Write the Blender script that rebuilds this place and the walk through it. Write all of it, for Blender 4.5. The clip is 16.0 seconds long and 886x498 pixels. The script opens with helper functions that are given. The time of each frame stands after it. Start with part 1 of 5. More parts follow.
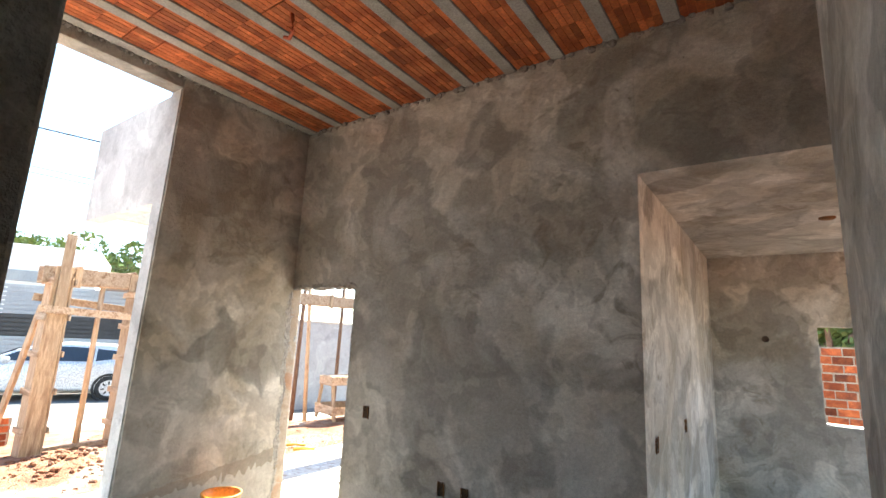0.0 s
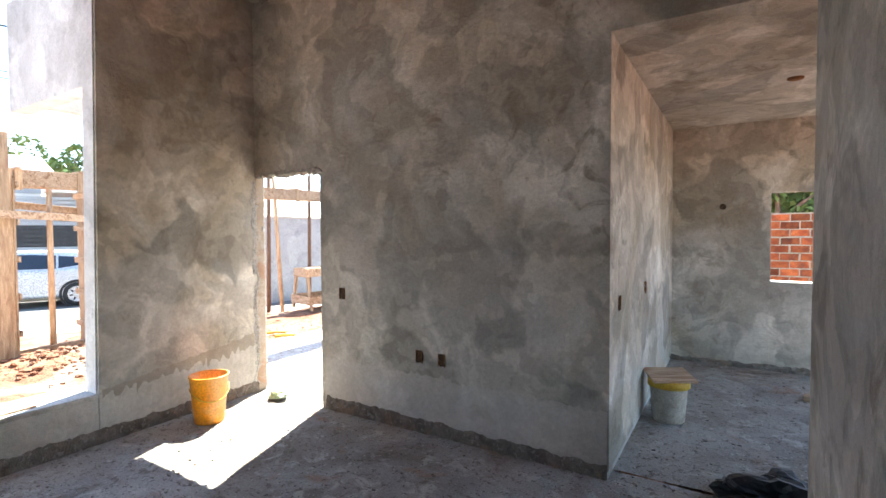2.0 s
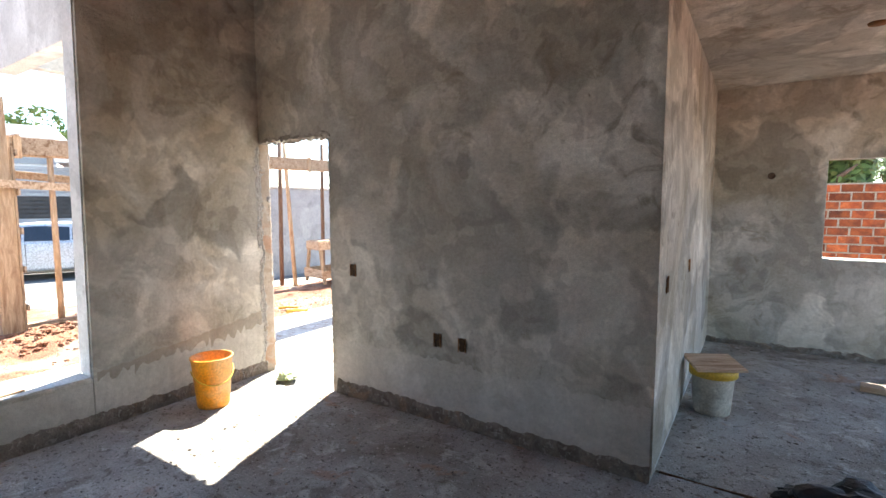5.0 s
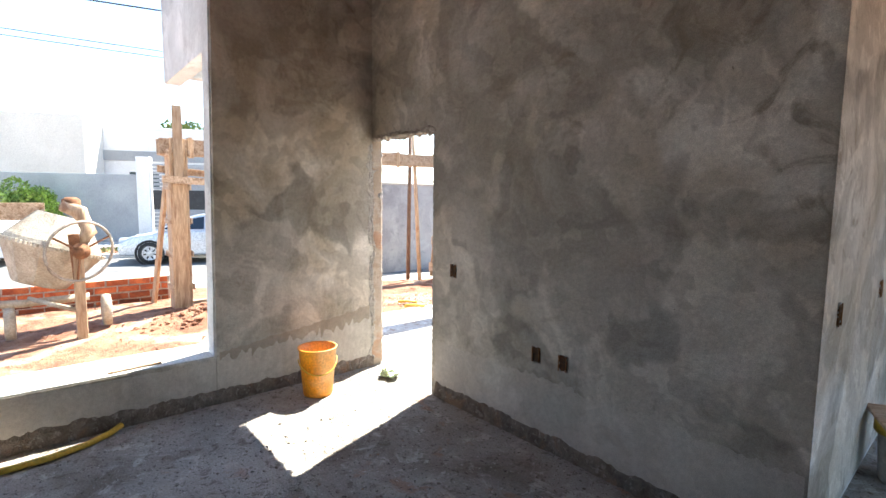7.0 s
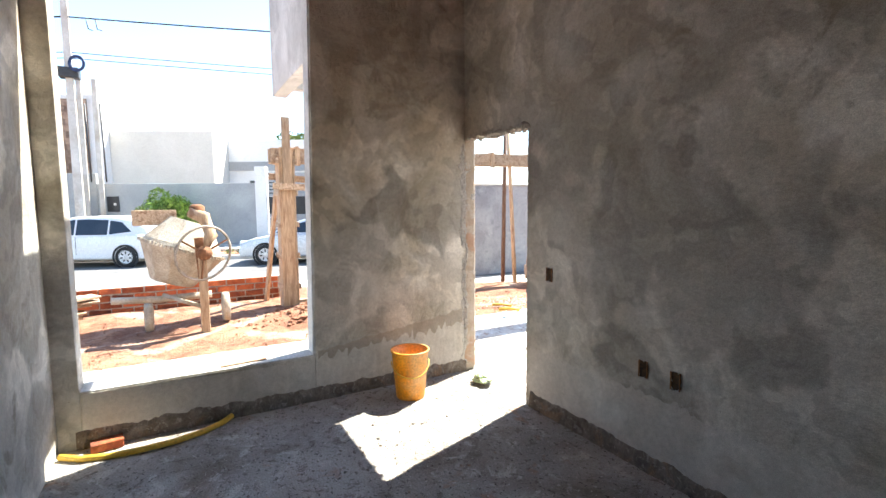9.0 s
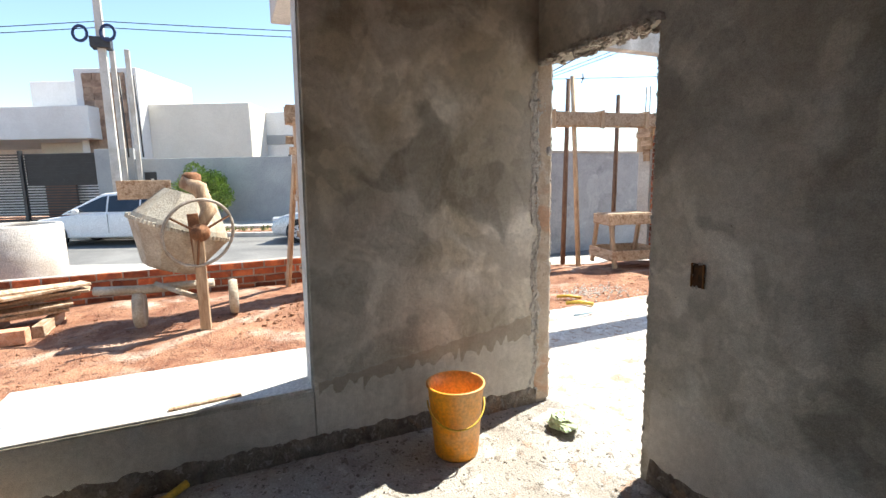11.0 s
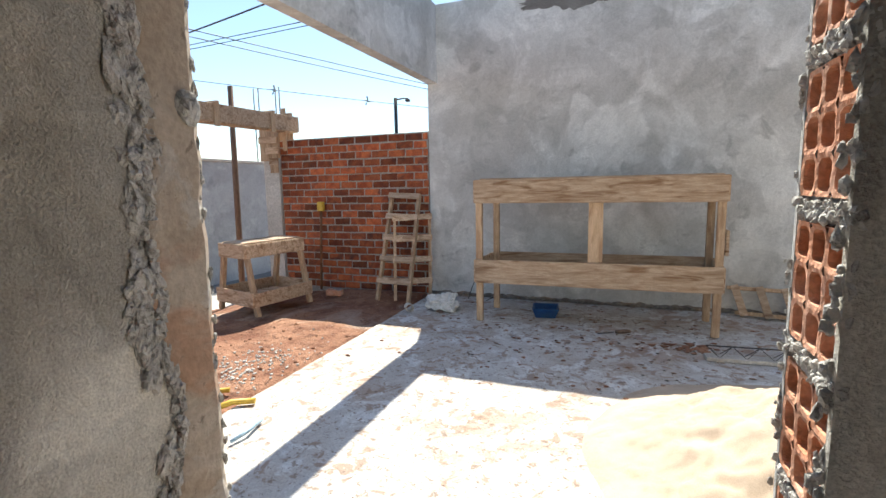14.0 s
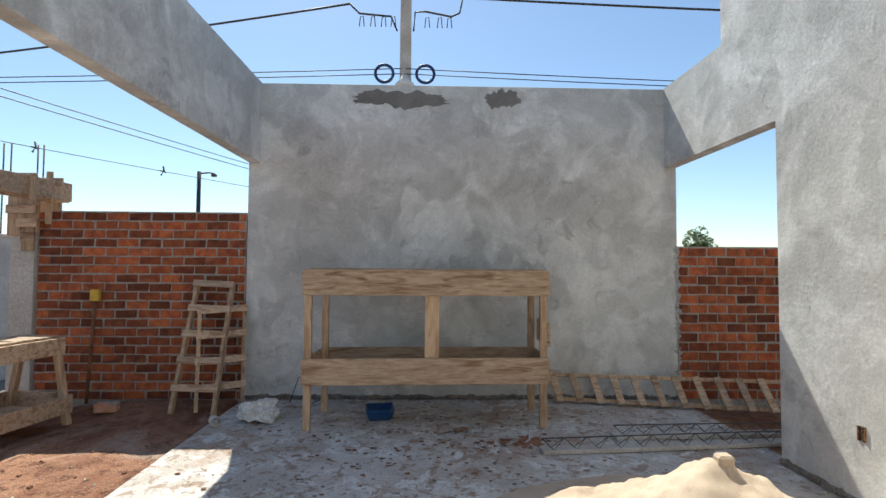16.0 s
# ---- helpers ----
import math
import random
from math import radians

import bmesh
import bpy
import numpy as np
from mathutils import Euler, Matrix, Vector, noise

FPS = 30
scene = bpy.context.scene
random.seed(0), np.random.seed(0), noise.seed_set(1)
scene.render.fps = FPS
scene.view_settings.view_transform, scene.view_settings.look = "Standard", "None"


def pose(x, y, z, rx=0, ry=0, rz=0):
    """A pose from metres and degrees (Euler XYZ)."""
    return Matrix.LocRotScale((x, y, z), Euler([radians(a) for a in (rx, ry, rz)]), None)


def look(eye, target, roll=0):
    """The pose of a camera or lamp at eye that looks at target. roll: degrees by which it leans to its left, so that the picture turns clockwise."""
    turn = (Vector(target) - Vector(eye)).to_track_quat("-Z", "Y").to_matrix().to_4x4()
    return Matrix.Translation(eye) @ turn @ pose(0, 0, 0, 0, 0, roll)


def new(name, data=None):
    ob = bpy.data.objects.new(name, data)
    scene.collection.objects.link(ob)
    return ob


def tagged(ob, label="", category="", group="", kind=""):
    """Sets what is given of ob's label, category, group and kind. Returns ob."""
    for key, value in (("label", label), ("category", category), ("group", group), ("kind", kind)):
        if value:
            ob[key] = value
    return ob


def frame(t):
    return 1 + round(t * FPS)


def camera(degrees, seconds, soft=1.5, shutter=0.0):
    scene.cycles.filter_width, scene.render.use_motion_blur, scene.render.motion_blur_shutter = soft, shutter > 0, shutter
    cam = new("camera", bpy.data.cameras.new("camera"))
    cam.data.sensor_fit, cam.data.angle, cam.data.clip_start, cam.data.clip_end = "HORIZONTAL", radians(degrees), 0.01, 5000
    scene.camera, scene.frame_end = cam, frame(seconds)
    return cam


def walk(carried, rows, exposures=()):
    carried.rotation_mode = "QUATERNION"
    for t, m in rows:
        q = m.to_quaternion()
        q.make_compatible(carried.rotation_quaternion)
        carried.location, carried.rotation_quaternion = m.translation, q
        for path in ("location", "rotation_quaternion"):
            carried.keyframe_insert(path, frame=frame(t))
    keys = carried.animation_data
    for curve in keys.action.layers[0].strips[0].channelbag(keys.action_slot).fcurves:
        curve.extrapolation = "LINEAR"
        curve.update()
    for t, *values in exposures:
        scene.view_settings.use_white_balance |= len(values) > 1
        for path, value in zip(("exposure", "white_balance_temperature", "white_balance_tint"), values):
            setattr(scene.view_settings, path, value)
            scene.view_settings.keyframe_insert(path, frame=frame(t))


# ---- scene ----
cam = camera(85.5, 16.0)
METRES, EYE, TILT, LEAN, TURN = 5.0, 1.58, 0.0, 0.0, 35.0
PATH = [
    (0, (0.559, 0.365, 1.69), (-0.582, 1.964, 2.064), 2.7),
    (0.5, (0.546, 0.387, 1.692), (-0.568, 1.999, 2.089), 3.4),
    (1, (0.545, 0.426, 1.649), (-0.599, 2.061, 1.782), 2.3),
    (1.5, (0.513, 0.419, 1.592), (-0.583, 2.091, 1.548), 0.7),
    (2, (0.516, 0.412, 1.581), (-0.527, 2.118, 1.514), -0.3),
    (2.5, (0.505, 0.4, 1.57), (-0.514, 2.12, 1.492), -0.5),
    (3, (0.481, 0.41, 1.569), (-0.537, 2.128, 1.465), -0.9),
    (3.5, (0.415, 0.461, 1.591), (-0.592, 2.182, 1.437), -1.1),
    (6, (0.256, 0.983, 1.564), (-1.05, 2.484, 1.36), 1.3),
    (6.5, (0.294, 1.091, 1.567), (-1.167, 2.442, 1.363), 1.3),
    (7, (0.292, 1.094, 1.584), (-1.221, 2.387, 1.387), 0.6),
    (7.5, (0.29, 1.064, 1.582), (-1.22, 2.362, 1.403), -0.1),
    (8, (0.293, 1.042, 1.586), (-1.219, 2.342, 1.428), -0.1),
    (8.5, (0.283, 1.079, 1.585), (-1.348, 2.225, 1.425), -0.4),
    (10.8, (-0.895, 1.737, 1.487), (-2.737, 2.461, 1.198), -0.7),
    (11, (-1.065, 1.77, 1.473), (-2.876, 2.568, 1.184), -1.1),
    (11.5, (-1.446, 1.975, 1.44), (-3.158, 2.972, 1.16), -2.1),
    (12, (-1.828, 2.217, 1.459), (-3.393, 3.429, 1.175), -2.1),
    (12.5, (-2.172, 2.374, 1.471), (-3.498, 3.84, 1.162), -1.1),
    (13, (-2.442, 2.626, 1.47), (-3.589, 4.239, 1.183), -1.7),
    (13.5, (-2.684, 2.831, 1.465), (-3.649, 4.561, 1.193), -1.2),
    (14, (-2.867, 2.974, 1.493), (-3.573, 4.826, 1.23), -1.1),
    (14.5, (-2.936, 3.06, 1.502), (-3.512, 4.958, 1.242), -0.7),
    (15, (-2.93, 3.123, 1.52), (-3.389, 5.059, 1.317), 0.7),
    (15.5, (-3.007, 3.198, 1.546), (-3.208, 5.187, 1.477), 1.4),
    (16, (-3.155, 3.254, 1.575), (-3.105, 5.252, 1.651), 0.4),
]
EXPOSURES = [(0, 2.78, 6800, 3), (0.5, 2.86, 6700, 4), (1.5, 2.76, 6600, 6), (3.5, 2.76, 6600, 6), (6, 2.45, 6600, 6), (8.5, 2.40, 6600, 6), (11, 1.5, 6700, 6), (12, 2.15, 6700, 6), (12.5, 2.28, 6700, 6), (13, 2.0, 6700, 6), (13.5, 1.6, 6700, 5), (14, 1.12, 6600, 5), (14.5, 0.80, 6550, 5), (16, 0.66, 6550, 3)]
walk(cam, [(t, look(eye, target, roll)) for t, eye, target, roll in PATH], EXPOSURES)

# ---- light ----
SUN = Vector((-0.49, 1.52, 2.14)).normalized()
world = bpy.data.worlds.new("sky_world")
scene.world = world
world.use_nodes = True
wn = world.node_tree.nodes
sky = wn.new("ShaderNodeTexSky")
sky.sky_type, sky.sun_disc = "NISHITA", False
sky.sun_elevation = math.asin(SUN.z)
sky.sun_rotation = math.atan2(SUN.x, SUN.y)
sky.air_density, sky.dust_density, sky.ozone_density = 1.0, 0.3, 2.5
wn["Background"].inputs["Strength"].default_value = 0.105
world.node_tree.links.new(sky.outputs[0], wn["Background"].inputs[0])
sun = new("sun", bpy.data.lights.new("sun", "SUN"))
sun.data.energy, sun.data.angle, sun.data.color = 4.8, radians(0.5), (1.0, 0.95, 0.87)
sun.matrix_world = look(SUN * 40, (0, 0, 0))


# ---- materials ----
def material(name, a, b, rough=0.85, scale=3.0, fine=60.0, bump=0.15, c=None, metal=0.0, distort=0.6, vary=0.0, patch=0.9,
             stretch=(1, 1, 1), local=False, contrast=(0.35, 0.65), spread=0.02, streak=0.0, grainy=(0.72, 1.22)):
    """Two-scale procedural surface: broad mottling from a to b, patches of c, fine grain and relief. vary: per-object shift of value."""
    m = bpy.data.materials.new(name)
    m.use_nodes = True
    nt = m.node_tree
    n, link = nt.nodes, nt.links.new
    bsdf = n["Principled BSDF"]
    if local:
        src = n.new("ShaderNodeTexCoord").outputs["Object"]
    else:
        src = n.new("ShaderNodeNewGeometry").outputs["Position"]
    mp = n.new("ShaderNodeMapping")
    mp.inputs["Scale"].default_value = stretch
    link(src, mp.inputs[0])
    if local:
        rnd = n.new("ShaderNodeObjectInfo")
        mul = n.new("ShaderNodeMath")
        mul.operation = "MULTIPLY"
        mul.inputs[1].default_value = 37.0
        link(rnd.outputs["Random"], mul.inputs[0])
        link(mul.outputs[0], mp.inputs["Location"])

    def tex(sc, detail, dist):
        t = n.new("ShaderNodeTexNoise")
        t.inputs["Scale"].default_value, t.inputs["Detail"].default_value, t.inputs["Distortion"].default_value = sc, detail, dist
        link(mp.outputs[0], t.inputs["Vector"])
        return t.outputs[0]

    def ramp(value, lo, hi):
        r = n.new("ShaderNodeMapRange")
        r.inputs["From Min"].default_value, r.inputs["From Max"].default_value = lo, hi
        link(value, r.inputs["Value"])
        return r.outputs[0]

    def mix(fac, x, y, blend="MIX"):
        k = n.new("ShaderNodeMix")
        k.data_type, k.blend_type = "RGBA", blend
        for sock, v in ((k.inputs[0], fac), (k.inputs[6], x), (k.inputs[7], y)):
            if isinstance(v, (int, float)):
                sock.default_value = v
            elif isinstance(v, tuple):
                sock.default_value = (*v, 1.0)
            else:
                link(v, sock)
        return k.outputs[2]

    broad, grain = tex(scale, 6.0, distort), tex(fine, 4.0, 0.0)
    col = mix(ramp(broad, *contrast), a, b)
    if c:
        other = tex(scale * 0.37, 5.0, 1.2)
        col = mix(ramp(other, 0.5, 0.5 + 0.25 * patch), col, c)
    if streak:
        # curved trowel marks at hand size
        marks = tex(scale * 2.8, 10.0, 0.8)
        mr = n.new("ShaderNodeMapRange")
        mr.inputs["From Min"].default_value, mr.inputs["From Max"].default_value = 0.40, 0.60
        mr.inputs["To Min"].default_value, mr.inputs["To Max"].default_value = 1 - 0.42 * streak, 1 + 0.30 * streak
        link(marks, mr.inputs["Value"])
        col = mix(1.0, col, mr.outputs[0], "MULTIPLY")
    g = n.new("ShaderNodeMapRange")
    g.inputs["From Min"].default_value, g.inputs["From Max"].default_value = 0.25, 0.75
    g.inputs["To Min"].default_value, g.inputs["To Max"].default_value = grainy
    link(grain, g.inputs["Value"])
    col = mix(1.0, col, g.outputs[0], "MULTIPLY")
    if vary:
        info = n.new("ShaderNodeObjectInfo").outputs["Random"] if local else n.new("ShaderNodeNewGeometry").outputs["Random Per Island"]
        v = n.new("ShaderNodeMapRange")
        v.inputs["To Min"].default_value, v.inputs["To Max"].default_value = 1 - vary, 1 + vary
        link(info, v.inputs["Value"])
        col = mix(1.0, col, v.outputs[0], "MULTIPLY")
    link(col, bsdf.inputs["Base Color"])
    rr = n.new("ShaderNodeMapRange")
    rr.inputs["To Min"].default_value, rr.inputs["To Max"].default_value = max(rough - 0.1, 0.03), min(rough + 0.1, 1.0)
    link(grain, rr.inputs["Value"])
    link(rr.outputs[0], bsdf.inputs["Roughness"])
    bsdf.inputs["Metallic"].default_value = metal
    if bump:
        add = n.new("ShaderNodeMath")
        add.operation = "MULTIPLY_ADD"
        link(broad, add.inputs[0])
        add.inputs[1].default_value = 1.5
        link(grain, add.inputs[2])
        bp = n.new("ShaderNodeBump")
        bp.inputs["Strength"].default_value, bp.inputs["Distance"].default_value = bump, spread
        link(add.outputs[0], bp.inputs["Height"])
        link(bp.outputs[0], bsdf.inputs["Normal"])
    return m


class Nodes:
    """Short helpers for wiring one material."""

    def __init__(self, name, rough):
        self.m = bpy.data.materials.new(name)
        self.m.use_nodes = True
        self.nt = self.m.node_tree
        self.bsdf = self.nt.nodes["Principled BSDF"]
        self.bsdf.inputs["Roughness"].default_value = rough
        self.pos = self.nt.nodes.new("ShaderNodeNewGeometry").outputs["Position"]

    def put(self, sock, v):
        if isinstance(v, (int, float)):
            sock.default_value = v
        elif isinstance(v, tuple):
            sock.default_value = (*v, 1.0) if sock.type == "RGBA" else v
        else:
            self.nt.links.new(v, sock)

    def noise(self, scale, detail=5.0, distort=0.0, vec=None, colour=False, rough=0.5):
        t = self.nt.nodes.new("ShaderNodeTexNoise")
        t.inputs["Scale"].default_value, t.inputs["Detail"].default_value = scale, detail
        t.inputs["Distortion"].default_value, t.inputs["Roughness"].default_value = distort, rough
        self.put(t.inputs["Vector"], self.pos if vec is None else vec)
        return t.outputs[1 if colour else 0]

    def span(self, v, lo, hi, a=0.0, b=1.0):
        r = self.nt.nodes.new("ShaderNodeMapRange")
        for i, k in ((1, lo), (2, hi), (3, a), (4, b)):
            r.inputs[i].default_value = k
        self.put(r.inputs[0], v)
        return r.outputs[0]

    def mix(self, fac, x, y, blend="MIX"):
        k = self.nt.nodes.new("ShaderNodeMix")
        k.data_type, k.blend_type = "RGBA", blend
        self.put(k.inputs[0], fac)
        self.put(k.inputs[6], x)
        self.put(k.inputs[7], y)
        return k.outputs[2]

    def math(self, op, a, b=0.0):
        k = self.nt.nodes.new("ShaderNodeMath")
        k.operation = op
        self.put(k.inputs[0], a)
        self.put(k.inputs[1], b)
        return k.outputs[0]

    def vmath(self, op, a, b, out=0):
        k = self.nt.nodes.new("ShaderNodeVectorMath")
        k.operation = op
        self.put(k.inputs[0], a)
        if op == "SCALE":
            k.inputs["Scale"].default_value = b
        else:
            self.put(k.inputs[1], b)
        return k.outputs[out]

    def voronoi(self, scale, vec, feature="F1", smooth=0.3):
        t = self.nt.nodes.new("ShaderNodeTexVoronoi")
        t.feature = feature
        t.inputs["Scale"].default_value = scale
        if feature == "SMOOTH_F1":
            t.inputs["Smoothness"].default_value = smooth
        self.put(t.inputs["Vector"], vec)
        return t

    def bump(self, height, strength, distance):
        b = self.nt.nodes.new("ShaderNodeBump")
        b.inputs["Strength"].default_value, b.inputs["Distance"].default_value = strength, distance
        self.put(b.inputs["Height"], height)
        self.nt.links.new(b.outputs[0], self.bsdf.inputs["Normal"])

    def done(self, col):
        self.put(self.bsdf.inputs["Base Color"], col)
        return self.m


def trowelled(name, pale, grey, brown, stain, marks=1.0, rough=0.9, stains=1.0):
    """Hand-trowelled cement coat: overlapping sweeps of different tone, arcs left by the float, blotches and pits."""
    n = Nodes(name, rough)
    wob = n.vmath("SCALE", n.vmath("SUBTRACT", n.noise(1.7, 4, 0.0, None, True), (0.5, 0.5, 0.5)), 0.75)
    p = n.vmath("ADD", n.pos, wob)
    col = n.mix(n.span(n.noise(0.75, 4, 0.8), 0.38, 0.62), brown, grey)
    col = n.mix(n.span(n.noise(1.35, 9, 1.3, None, False, 0.6), 0.47, 0.66), col, pale)
    big = n.voronoi(2.1, p, "SMOOTH_F1", 0.22)
    tone = n.nt.nodes.new("ShaderNodeSeparateColor")
    n.put(tone.inputs[0], big.outputs["Color"])
    col = n.mix(1.0, col, n.span(tone.outputs[0], 0.15, 0.85, 1 - 0.20 * marks, 1 + 0.16 * marks), "MULTIPLY")
    mid = n.voronoi(5.5, n.vmath("ADD", p, wob), "SMOOTH_F1", 0.3)
    tone2 = n.nt.nodes.new("ShaderNodeSeparateColor")
    n.put(tone2.inputs[0], mid.outputs["Color"])
    col = n.mix(1.0, col, n.span(tone2.outputs[1], 0.15, 0.85, 1 - 0.10 * marks, 1 + 0.09 * marks), "MULTIPLY")
    sweep = n.voronoi(1.9, p)
    centre = n.vmath("ADD", n.vmath("SUBTRACT", p, sweep.outputs["Position"]), n.vmath("SCALE", sweep.outputs["Color"], 0.35))
    ring = n.math("ADD", n.math("MULTIPLY", n.vmath("LENGTH", centre, (0.0, 0.0, 0.0), 1), 85.0), n.math("MULTIPLY", n.noise(6, 4), 16.0))
    arcs = n.math("MULTIPLY", n.math("SINE", ring), n.span(n.noise(2.6, 3, 0.5), 0.50, 0.66))
    col = n.mix(1.0, col, n.span(arcs, -1, 1, 1 - 0.07 * marks, 1 + 0.05 * marks), "MULTIPLY")
    blot = n.math("MULTIPLY", n.span(n.noise(4.2, 10, 1.0, None, False, 0.62), 0.55, 0.66), n.span(n.noise(0.9, 3), 0.46, 0.6))
    col = n.mix(n.math("MULTIPLY", blot, 0.75 * stains), col, stain)
    pit = n.voronoi(17, p)
    gate = n.nt.nodes.new("ShaderNodeSeparateColor")
    n.put(gate.inputs[0], pit.outputs["Color"])
    pits = n.math("MULTIPLY", n.span(pit.outputs["Distance"], 0.10, 0.04), n.span(gate.outputs[0], 0.90, 0.92))
    col = n.mix(n.math("MULTIPLY", pits, 0.8), col, stain)
    grain = n.noise(230, 3)
    col = n.mix(1.0, col, n.span(grain, 0.25, 0.75, 0.78, 1.20), "MULTIPLY")
    crust = n.noise(38, 7, 0.0, None, False, 0.65)
    col = n.mix(1.0, col, n.span(crust, 0.3, 0.7, 0.88, 1.10), "MULTIPLY")
    h = n.math("ADD", n.math("MULTIPLY", arcs, 0.10 * marks), n.math("MULTIPLY", grain, 0.35))
    h = n.math("ADD", h, n.math("MULTIPLY", crust, 0.9))
    h = n.math("ADD", h, n.math("MULTIPLY", n.noise(3.2, 8, 1.0), 2.2))
    h = n.math("SUBTRACT", h, pits)
    n.bump(h, min(0.9, 0.12 + 0.58 * marks), 0.011 if marks > 1 else 0.006)
    return n.done(col)


def layered(name, a, b, scale, layers, rough=0.92, relief=0.4, depth=0.012, grainy=0.16, fine=90):
    """Ground surface: a to b broadly, then layers of (scale, detail, low, high, colour, amount) laid over in patches."""
    n = Nodes(name, rough)
    broad = n.noise(scale, 7, 0.8)
    col = n.mix(n.span(broad, 0.36, 0.64), a, b)
    h = n.math("MULTIPLY", broad, 1.4)
    for i, (sc, detail, lo, hi, colour, amount) in enumerate(layers):
        shift = n.vmath("ADD", n.pos, (3.7 * i + 1.0, 5.1 * i, 1.3 * i))
        k = n.span(n.noise(sc, detail, 0.6, shift, False, 0.62), lo, hi)
        col = n.mix(n.math("MULTIPLY", k, amount), col, colour)
        h = n.math("ADD", h, n.math("MULTIPLY", k, 0.25))
    g = n.noise(fine, 4)
    col = n.mix(1.0, col, n.span(g, 0.25, 0.75, 1 - grainy, 1 + grainy), "MULTIPLY")
    h = n.math("ADD", h, n.math("MULTIPLY", g, 0.6))
    n.bump(h, relief, depth)
    return n.done(col)


M = {}
M["plaster"] = trowelled("grey_plaster", (0.63, 0.615, 0.57), (0.51, 0.492, 0.45), (0.425, 0.385, 0.31), (0.24, 0.208, 0.16), 1.35)
M["render"] = trowelled("pale_exterior_plaster", (0.71, 0.705, 0.69), (0.60, 0.595, 0.58), (0.50, 0.49, 0.47), (0.33, 0.325, 0.315), 0.6, 0.92, 0.9)
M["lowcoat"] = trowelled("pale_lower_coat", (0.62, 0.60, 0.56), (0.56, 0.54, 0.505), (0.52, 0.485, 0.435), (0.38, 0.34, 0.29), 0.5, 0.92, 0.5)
M["raw"] = layered("raw_rough_concrete", (0.40, 0.385, 0.36), (0.54, 0.525, 0.50), 22, [(60, 6, 0.58, 0.66, (0.25, 0.225, 0.20), 0.8)], 0.95, 0.9, 0.02, 0.2)
M["rawbase"] = layered("dark_wall_base", (0.14, 0.115, 0.095), (0.25, 0.22, 0.19), 10, [(5, 8, 0.54, 0.62, (0.33, 0.22, 0.14), 0.6), (24, 6, 0.57, 0.63, (0.40, 0.38, 0.35), 0.6)], 0.95, 0.9, 0.02, 0.25)
M["column"] = layered("brown_formed_concrete", (0.40, 0.325, 0.255), (0.48, 0.42, 0.355), 5.0, [(3.0, 9, 0.54, 0.62, (0.42, 0.25, 0.165), 0.8), (9, 8, 0.56, 0.64, (0.50, 0.475, 0.44), 0.7), (40, 4, 0.64, 0.70, (0.20, 0.16, 0.13), 0.7)], 0.93, 0.6, 0.008)
M["floor"] = layered("dusty_concrete_floor", (0.28, 0.255, 0.228), (0.40, 0.38, 0.355), 1.8, [(1.3, 8, 0.52, 0.64, (0.17, 0.14, 0.112), 0.8), (6.0, 9, 0.55, 0.63, (0.52, 0.50, 0.47), 0.75), (15, 8, 0.57, 0.64, (0.15, 0.125, 0.10), 0.7), (3.0, 8, 0.62, 0.68, (0.33, 0.18, 0.105), 0.6), (40, 4, 0.61, 0.65, (0.06, 0.05, 0.04), 0.9), (52, 4, 0.63, 0.67, (0.60, 0.58, 0.55), 0.8)], 0.93, 0.8, 0.016, 0.24)
M["slab"] = layered("white_splashed_slab", (0.45, 0.40, 0.355), (0.56, 0.535, 0.505), 2.2, [(1.1, 10, 0.52, 0.62, (0.36, 0.24, 0.165), 0.6), (5.0, 9, 0.53, 0.59, (0.66, 0.65, 0.63), 0.85), (7.5, 9, 0.55, 0.61, (0.31, 0.205, 0.145), 0.8), (22, 7, 0.58, 0.63, (0.25, 0.18, 0.135), 0.8), (50, 4, 0.63, 0.67, (0.11, 0.07, 0.055), 0.85)], 0.92, 0.6, 0.012, 0.18)
M["apron"] = material("pale_concrete_apron", (0.52, 0.50, 0.47), (0.68, 0.665, 0.64), 0.9, 3, 60, 0.3)
M["dirt"] = layered("red_earth", (0.19, 0.075, 0.04), (0.36, 0.185, 0.11), 2.6, [(0.85, 10, 0.53, 0.66, (0.55, 0.45, 0.365), 0.75), (12, 8, 0.56, 0.65, (0.12, 0.045, 0.025), 0.7), (32, 6, 0.60, 0.66, (0.50, 0.36, 0.27), 0.6)], 0.96, 0.95, 0.035, 0.25, 60)
M["sand"] = layered("yellow_sand", (0.50, 0.385, 0.285), (0.59, 0.465, 0.355), 3.0, [(6, 8, 0.55, 0.68, (0.44, 0.325, 0.235), 0.6), (70, 4, 0.64, 0.70, (0.40, 0.30, 0.23), 0.5)], 0.97, 0.6, 0.02, 0.12, 200)
M["brick"] = material("red_brick", (0.27, 0.058, 0.021), (0.45, 0.128, 0.046), 0.9, 9, 90, 0.6, c=(0.10, 0.036, 0.026), local=True, vary=0.6, patch=1.0)
M["tilebrick"] = material("ceiling_brick", (0.42, 0.10, 0.032), (0.58, 0.175, 0.06), 0.85, 6, 60, 0.25, vary=0.42, c=(0.28, 0.065, 0.028), patch=1.2)
M["hollow"] = material("hollow_brick_clay", (0.56, 0.235, 0.125), (0.68, 0.36, 0.23), 0.9, 18, 90, 0.4, c=(0.70, 0.46, 0.36), patch=1.0)
M["mortar"] = material("mortar", (0.34, 0.305, 0.265), (0.47, 0.435, 0.395), 0.95, 20, 80, 0.8)
